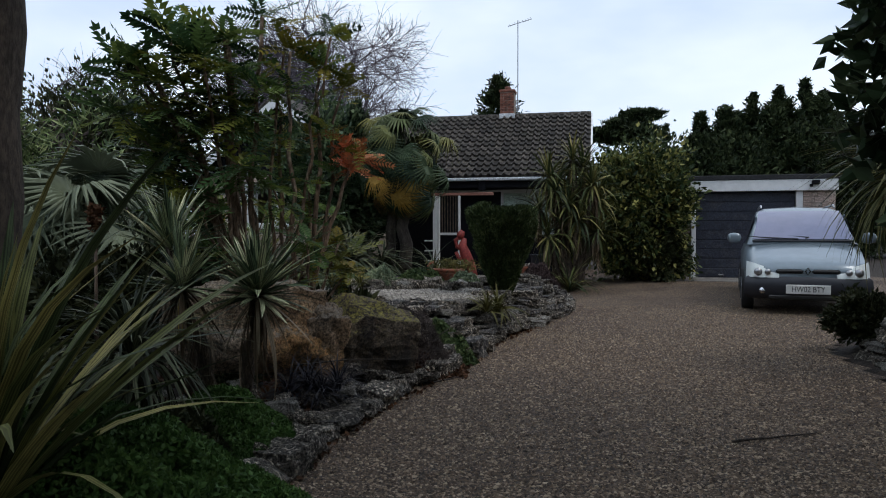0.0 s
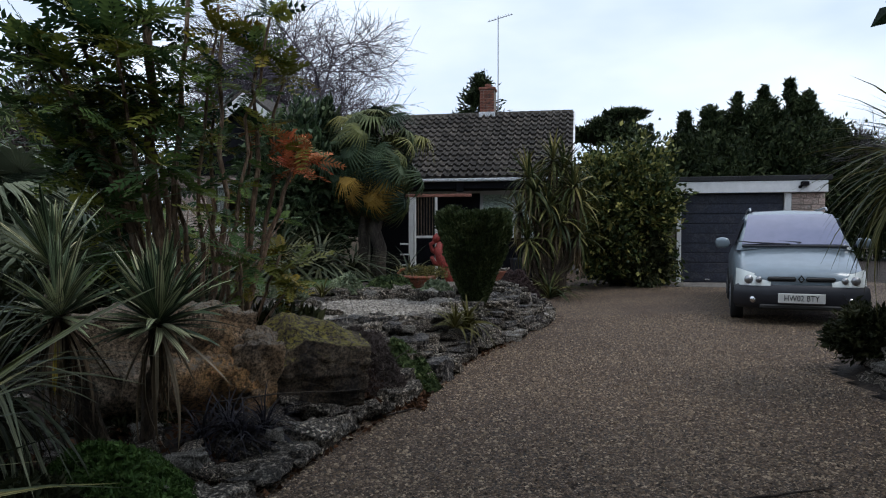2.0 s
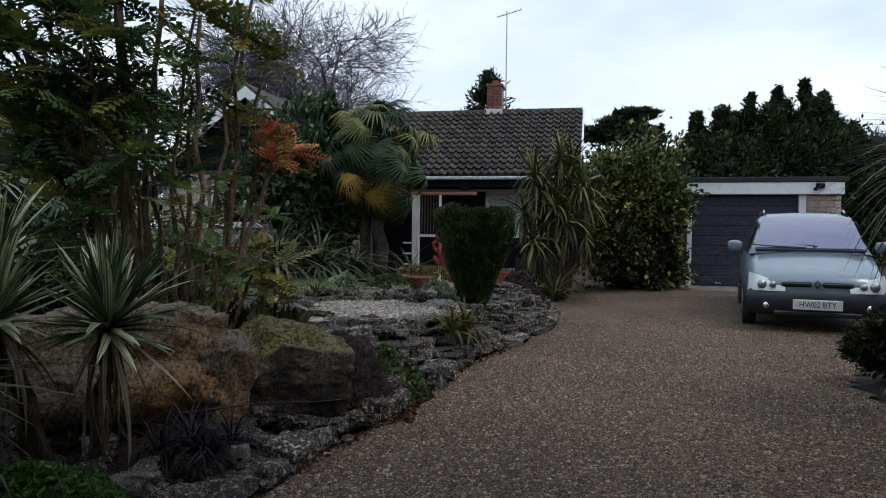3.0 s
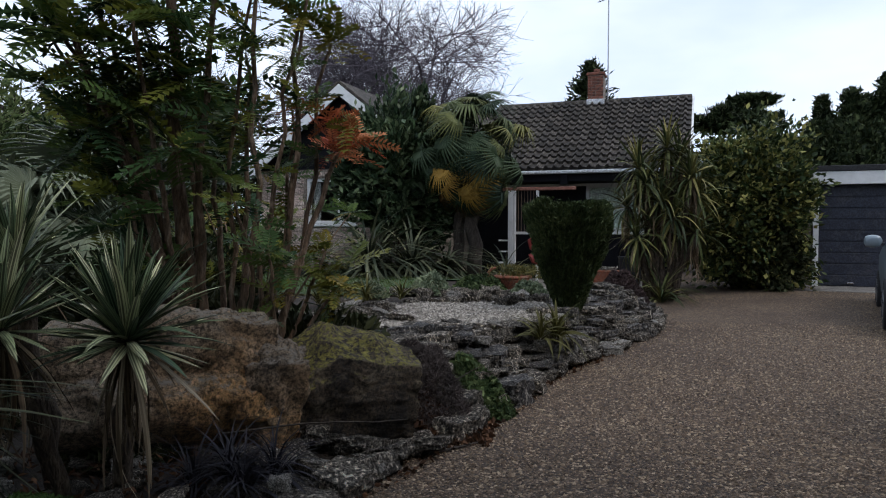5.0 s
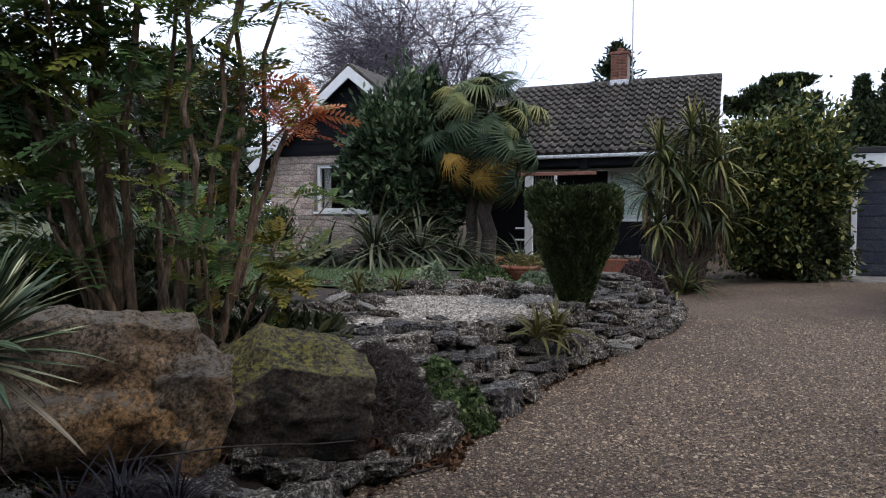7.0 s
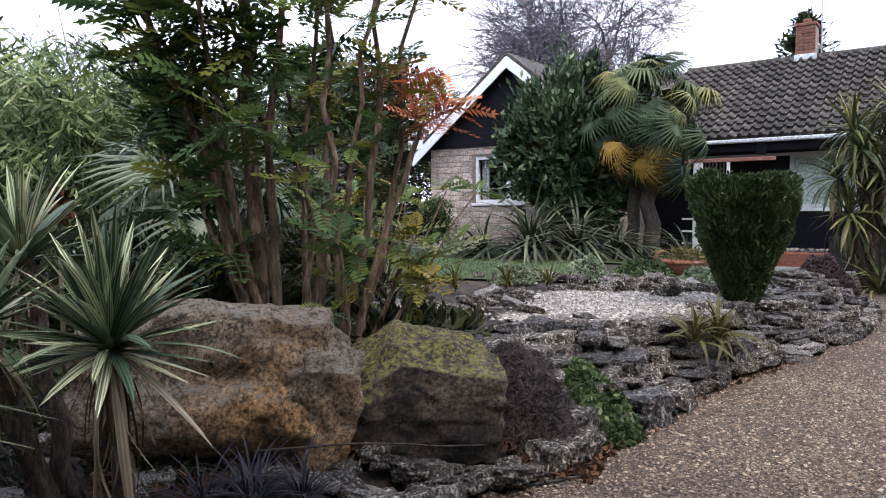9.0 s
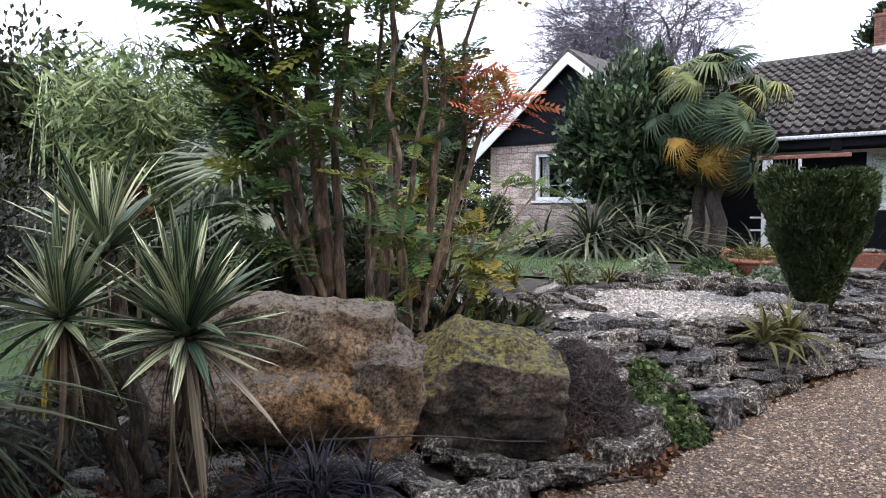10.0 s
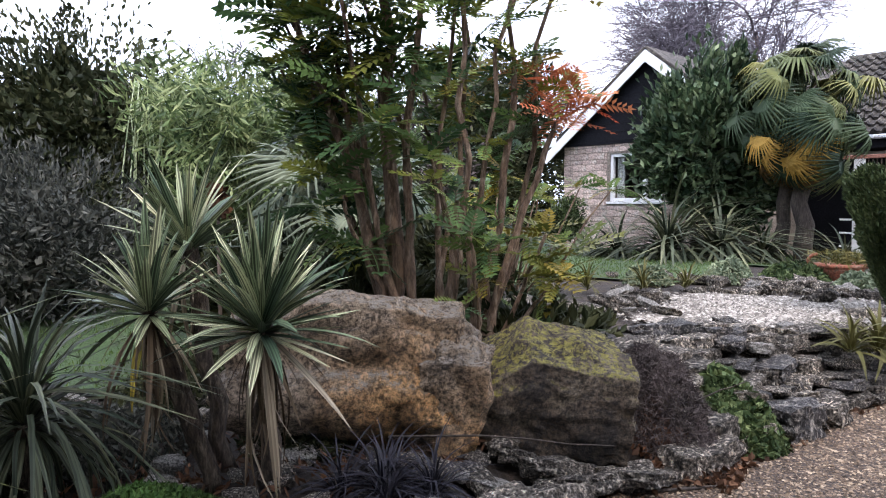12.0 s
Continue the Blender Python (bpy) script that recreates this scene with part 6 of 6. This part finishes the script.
def strip(name, rows, smooth=True):
    n = len(rows[0])
    return mesh_np(name, [p for r in rows for p in r], [[i * n + j, i * n + j + 1, (i + 1) * n + j + 1, (i + 1) * n + j] for i in range(len(rows) - 1) for j in range(n - 1)], smooth)


def screen_row(y, z, w):
    return [(w * f, y - 0.022 - 0.05 * (1 - f * f), z + 0.012) for f in np.linspace(-1, 1, 9)]


ws = strip("windscreen", [screen_row(0.99 + 0.05, 1.035, 0.715), screen_row(1.27, 1.20, 0.665), screen_row(1.55, 1.395, 0.625), screen_row(1.74, 1.475, 0.60)])
part("windscreen", ws, M["carglass"], car, "windscreen with the pale sky's reflection put into its colour")
part("seal", box((-0.72, 0.96, 1.005), (0.72, 1.03, 1.035), 0.01), M["carplastic"], car)
for sx in (-1, 1):
    sw = strip("side_window", [[(sx * (0.815 - 0.155 * f), y, 1.02 + 0.40 * f) for f in (0.0, 0.5, 1.0)] for y in (1.5, 2.1, 2.8, 3.5)])
    part("side_window", sw, M["carglass"], car)
    mirror = part("door_mirror", rock_mesh("door_mirror", 2, (0.10, 0.06, 0.075), 0.7, 4, 0.03), M["carpaint"], car, "silver door mirror", Matrix.Translation((sx * 0.99, 1.42, 1.06)))
    part("arm", box((-0.05 - sx * 0.09, -0.02, -0.05), (0.05 - sx * 0.09, 0.02, -0.01), 0.008), M["carplastic"], mirror)
    part("roof_bar", mesh_np("roof_bar", *tube_np([(sx * 0.56, 1.95, 1.545), (sx * 0.56, 2.1, 1.59), (sx * 0.56, 3.3, 1.58), (sx * 0.56, 3.5, 1.53)], [0.016] * 4, 6), True), M["alloy"], car)
    # headlight: clear lens over a bright reflector
    hx = (0.37, 0.48, 0.58, 0.68, 0.76, 0.815)
    hy = (-0.012, -0.008, 0.0, 0.03, 0.10, 0.24)
    top_z = (0.60, 0.645, 0.67, 0.70, 0.725, 0.735)
    hl = strip("headlight", [[(sx * (x + 0.01 * (1 - g)), y + 0.075 * g * g, 0.515 + (z - 0.515) * g) for x, y, z in zip(hx, hy, top_z)] for g in (0.0, 0.35, 0.7, 1.0)])
    head = part("headlight", hl, M["lampinner"], car, "clear slanted headlight")
    for cx, r in ((0.66, 0.055), (0.53, 0.04)):
        v, f = tube_np([(sx * cx, 0.05 - (0.66 - cx) * 0.2, 0.595), (sx * cx, 0.012 - (0.66 - cx) * 0.2, 0.595)], [r, r * 1.05], 14)
        part("lamp_bowl", mesh_np("lamp_bowl", v, f, True), M["alloy"], head)
    part("fog_lamp", mesh_np("fog_lamp", *tube_np([(sx * 0.6, 0.03, 0.33), (sx * 0.6, 0.005, 0.33)], [0.045, 0.045], 12), True), M["chrome"], car)
    part("grille", box((0.06 if sx > 0 else -0.42, -0.004, 0.575), (0.42 if sx > 0 else -0.06, 0.03, 0.635), 0.02), M["ink"], car, "black grille slot")
    part("wiper", mesh_np("wiper", *tube_np([(sx * 0.05, 0.98, 1.05), (sx * 0.35 - 0.25, 1.0, 1.075), (sx * 0.30 - 0.55, 1.06, 1.10)], [0.012, 0.009, 0.006], 5)), M["ink"], car)
    for wy in (0.82, 3.35):
        wheel = part("wheel", mesh_np("wheel", *tube_np([(-0.09, 0, 0), (-0.08, 0, 0), (0.08, 0, 0), (0.09, 0, 0)], [0.27, 0.31, 0.31, 0.27], 28), True), M["tyre"], car, "black tyre", Matrix.Translation((sx * 0.79, wy, 0.305)))
        part("rim", mesh_np("rim", *tube_np([(sx * 0.07, 0, 0), (sx * 0.098, 0, 0)], [0.19, 0.17], 20), True), M["alloy"], wheel)
        for k in range(5):
            part("spoke", box((-0.008, -0.025, 0.03), (0.008, 0.025, 0.17), 0.004), M["carplastic"], wheel, "", Matrix.Translation((sx * 0.1, 0, 0)) @ Matrix.Rotation(k * 1.2566, 4, "X"))


def bumper_row(z, out, w):
    return [(w * f, out + 0.16 * abs(f) ** 3.0, z) for f in np.linspace(-1, 1, 15)]


part("bumper", strip("bumper", [bumper_row(0.53, -0.012, 0.80), bumper_row(0.50, -0.045, 0.84), bumper_row(0.40, -0.055, 0.855), bumper_row(0.28, -0.035, 0.85), bumper_row(0.22, 0.02, 0.82), bumper_row(0.20, 0.2, 0.8)]), M["carplastic"], car, "dark grey plastic bumper")
part("air_intake", box((-0.52, -0.05, 0.215), (0.52, -0.02, 0.275), 0.015), M["ink"], car)
bm = bmesh.new()
for pts in ([(0, 0.055), (0.042, 0), (0.026, 0), (0, 0.034)], [(0, 0.055), (-0.042, 0), (-0.026, 0), (0, 0.034)], [(0, -0.055), (0.042, 0), (0.026, 0), (0, -0.034)], [(0, -0.055), (-0.042, 0), (-0.026, 0), (0, -0.034)]):
    vs = [bm.verts.new((x, -0.03, 0.61 + z)) for x, z in pts] + [bm.verts.new((x, 0.0, 0.61 + z)) for x, z in pts]
    for f in ((0, 1, 2, 3), (7, 6, 5, 4), (0, 4, 5, 1), (1, 5, 6, 2), (2, 6, 7, 3), (3, 7, 4, 0)):
        bm.faces.new([vs[i] for i in f])
bmesh.ops.recalc_face_normals(bm, faces=bm.faces)
part("badge", mesh_bm("badge", bm), M["chrome"], car, "chrome badge")
plate = part("number_plate", box((-0.29, -0.085, 0.30), (0.29, -0.07, 0.425), 0.006), M["platew"], car, "white number plate")
txt = bpy.data.curves.new("plate_text", "FONT")
txt.body, txt.align_x, txt.align_y, txt.size, txt.extrude = "HW02 BTY", "CENTER", "CENTER", 0.105, 0.001
tmp = bpy.data.objects.new("plate_text", txt)
lettering = bpy.data.meshes.new_from_object(tmp)
bpy.data.objects.remove(tmp)
part("lettering", lettering, M["ink"], plate, "black registration letters", Matrix.Translation((0, -0.088, 0.362)) @ Matrix.Rotation(math.pi / 2, 4, "X") @ Matrix.Diagonal((0.86, 1, 1, 1)))

# ---- ornaments on the rockery ----
pot = thing("terracotta_pot", "terracotta bowl holding a dry grassy plant", "plant pot", (0.30, 11.6, height(0.30, 11.6)))
part("bowl", mesh_np("bowl", *tube_np([(0, 0, 0), (0, 0, 0.02), (0, 0, 0.12), (0, 0, 0.17), (0, 0, 0.19), (0, 0, 0.15)], [0.16, 0.18, 0.24, 0.26, 0.27, 0.2], 18), True), M["terra"], pot)
part("rim", mesh_np("rim", *tube_np([(0, 0, 0.16), (0, 0, 0.2)], [0.275, 0.28], 18), True), M["terra"], pot)
PP = np.stack([rng.normal(0.1, 0.2, 700), rng.normal(0, 0.14, 700), 0.18 + 0.16 * rng.random(700)], 1)
V, F = leaves_np(PP, rng.normal(size=PP.shape) + [0, 0, 0.4], 0.12, 0.012)
tagged(part("dry_plant", mesh_np("dry_plant", V, F), L["strap"], pot, "dry straw-coloured plant"), kind="stuff")
part("handle", mesh_np("handle", *tube_np([(-0.24 - 0.1 * math.cos(a), 0, 0.2 + 0.1 * math.sin(a)) for a in np.linspace(-1.2, 1.6, 8)], [0.018] * 8, 6), True), M["terra"], pot)

# red garden sculpture: one plain twisted shape
pieces = [tube_np([(0.28, 0, 0), (0.24, 0, 0.3), (0.16, 0, 0.55), (0.05, 0, 0.78), (0.0, 0, 0.95), (0.04, 0, 1.1)], [0.10, 0.09, 0.11, 0.12, 0.09, 0.05], 10),
          tube_np([(0.08, 0.02, 0.78), (-0.12, 0, 0.92), (-0.16, 0, 1.05), (0.0, 0, 1.14)], [0.05, 0.045, 0.04, 0.05], 8),
          tube_np([(0.12, 0, 0.6), (-0.08, 0, 0.66), (-0.14, 0, 0.8)], [0.05, 0.05, 0.04], 8),
          tube_np([(-0.05, 0, 1.1), (-0.04, 0, 1.18), (0.0, 0, 1.26)], [0.07, 0.09, 0.05], 10)]
v, f = join_np(pieces)
single("sculpture", mesh_np("sculpture", v, f, True), M["redpaint"], "twisted red painted garden sculpture", "sculpture", (0.62, 15.2, height(0.62, 15.2)))

# flower spike behind the yuccas
spike = thing("flower_spike", "dried brown yucca flower spike", "flower spike", (-2.3, 5.1, height(-2.3, 5.1)))
limb("stalk", [(0, 0, -0.05), (0, 0, 0.6), (0, 0, 1.05)], 0.015, 0.01, M["wood"], spike, 6)
SP = np.stack([rng.normal(0, 0.028, 160), rng.normal(0, 0.028, 160), 1.0 + 0.2 * rng.random(160)], 1)
V, F = leaves_np(SP, rng.normal(size=SP.shape) + [0, 0, -0.4], 0.05, 0.03)
part("seed_head", mesh_np("seed_head", V, F), L["litter"], spike)

# ---- wall blocks, chimney bricks and roof tiles ----
def block_wall(parent, material, x0, x1, z0, z1, y, course, lens, holes, name="block", proud=0.012, m=None):
    cache = {}
    z, row = z0, 0
    while z < z1 - 0.03:
        h = min(course[row % len(course)], z1 - z)
        x = x0
        while x < x1 - 0.01:
            ln = lens[int(rng.integers(len(lens)))]
            if x + ln > x1 - 0.1:
                ln = x1 - x
            cuts = [(x, x + ln)]
            for hx0, hx1, hz0, hz1 in holes:
                if z + h > hz0 + 0.01 and z < hz1 - 0.01:
                    nxt = []
                    for a, b in cuts:
                        if b <= hx0 or a >= hx1:
                            nxt.append((a, b))
                        else:
                            nxt += [(a, hx0)] * (hx0 - a > 0.04) + [(hx1, b)] * (b - hx1 > 0.04)
                    cuts = nxt
            for a, b in cuts:
                key = (round(b - a, 2), round(h, 2))
                if key not in cache:
                    cache[key] = box((0.006, -proud, 0.006), (key[0] - 0.006, 0.03, key[1] - 0.006), 0.006, name)
                    cache[key].materials.append(material)
                o = new(name, cache[key])
                o.parent = parent
                o.matrix_basis = (m or Matrix()) @ pose(a, y - 0.008 * rng.random(), z, rng.normal() * 0.4, 0, 0)
            x += ln
        z += h
        row += 1


block_wall(gable_wall, M["block"], 0.0, 3.2, 0.0, EAVE - 0.01, 0.03, (0.15, 0.10, 0.15, 0.12), (0.3, 0.38, 0.44, 0.52, 0.24), [(1.19, 2.60, 1.31, 2.45)])
block_wall(garage_wall, M["block"], 2.42, 3.1, 0.9, 2.03, 0.055, (0.11, 0.14), (0.3, 0.4, 0.24), [])
block_wall(chim, M["brick"], 7.05, 7.47, 4.78, 5.42, 4.848, (0.078,), (0.22, 0.11), [], "brick", 0.008)

# interlocking tiles on the front slope
slope_len = math.hypot(RY - MY, RZ - EAVE)
ROWS_T, COLS_T = 13, 26
tw, tl = (MX1 - 4.55) / COLS_T, slope_len / ROWS_T
xs = np.linspace(0, tw, 7)
prof_z = 0.065 * np.maximum(0, np.sin((xs / tw) * 2 * np.pi)) + 0.006
V = [(x, 0.0, z + 0.065) for x, z in zip(xs, prof_z)] + [(x, tl + 0.03, z) for x, z in zip(xs, prof_z)] + [(x, 0.0, -0.004) for x in xs]
F = [[i, i + 1, 8 + i, 7 + i] for i in range(6)] + [[14 + i, 15 + i, i + 1, i] for i in range(6)]
tile_me = mesh_np("roof_tile", V, F)
tile_me.materials.append(M["tile"])
tilt = Matrix.Translation((4.55, MY - 0.04, EAVE - 0.04)) @ Matrix.Rotation(rs, 4, "X")
for r in range(ROWS_T):
    for c in range(COLS_T):
        o = new("roof_tile", tile_me)
        o.parent = front_roof
        o.matrix_basis = tilt @ pose(c * tw, r * tl + rng.normal() * 0.004, 0.012 + 0.004 * rng.random(), rng.normal() * 0.9, 0, rng.normal() * 0.5)
for i in range(17):
    v, f = tube_np([(0, 0, 0), (0.3, 0, 0)], [0.10, 0.095], 10)
    o = part("ridge_tile", mesh_np("ridge_tile", v, f, True), M["tile"], front_roof, "", Matrix.Translation((4.55 + i * 0.304, RY, RZ - 0.02)))
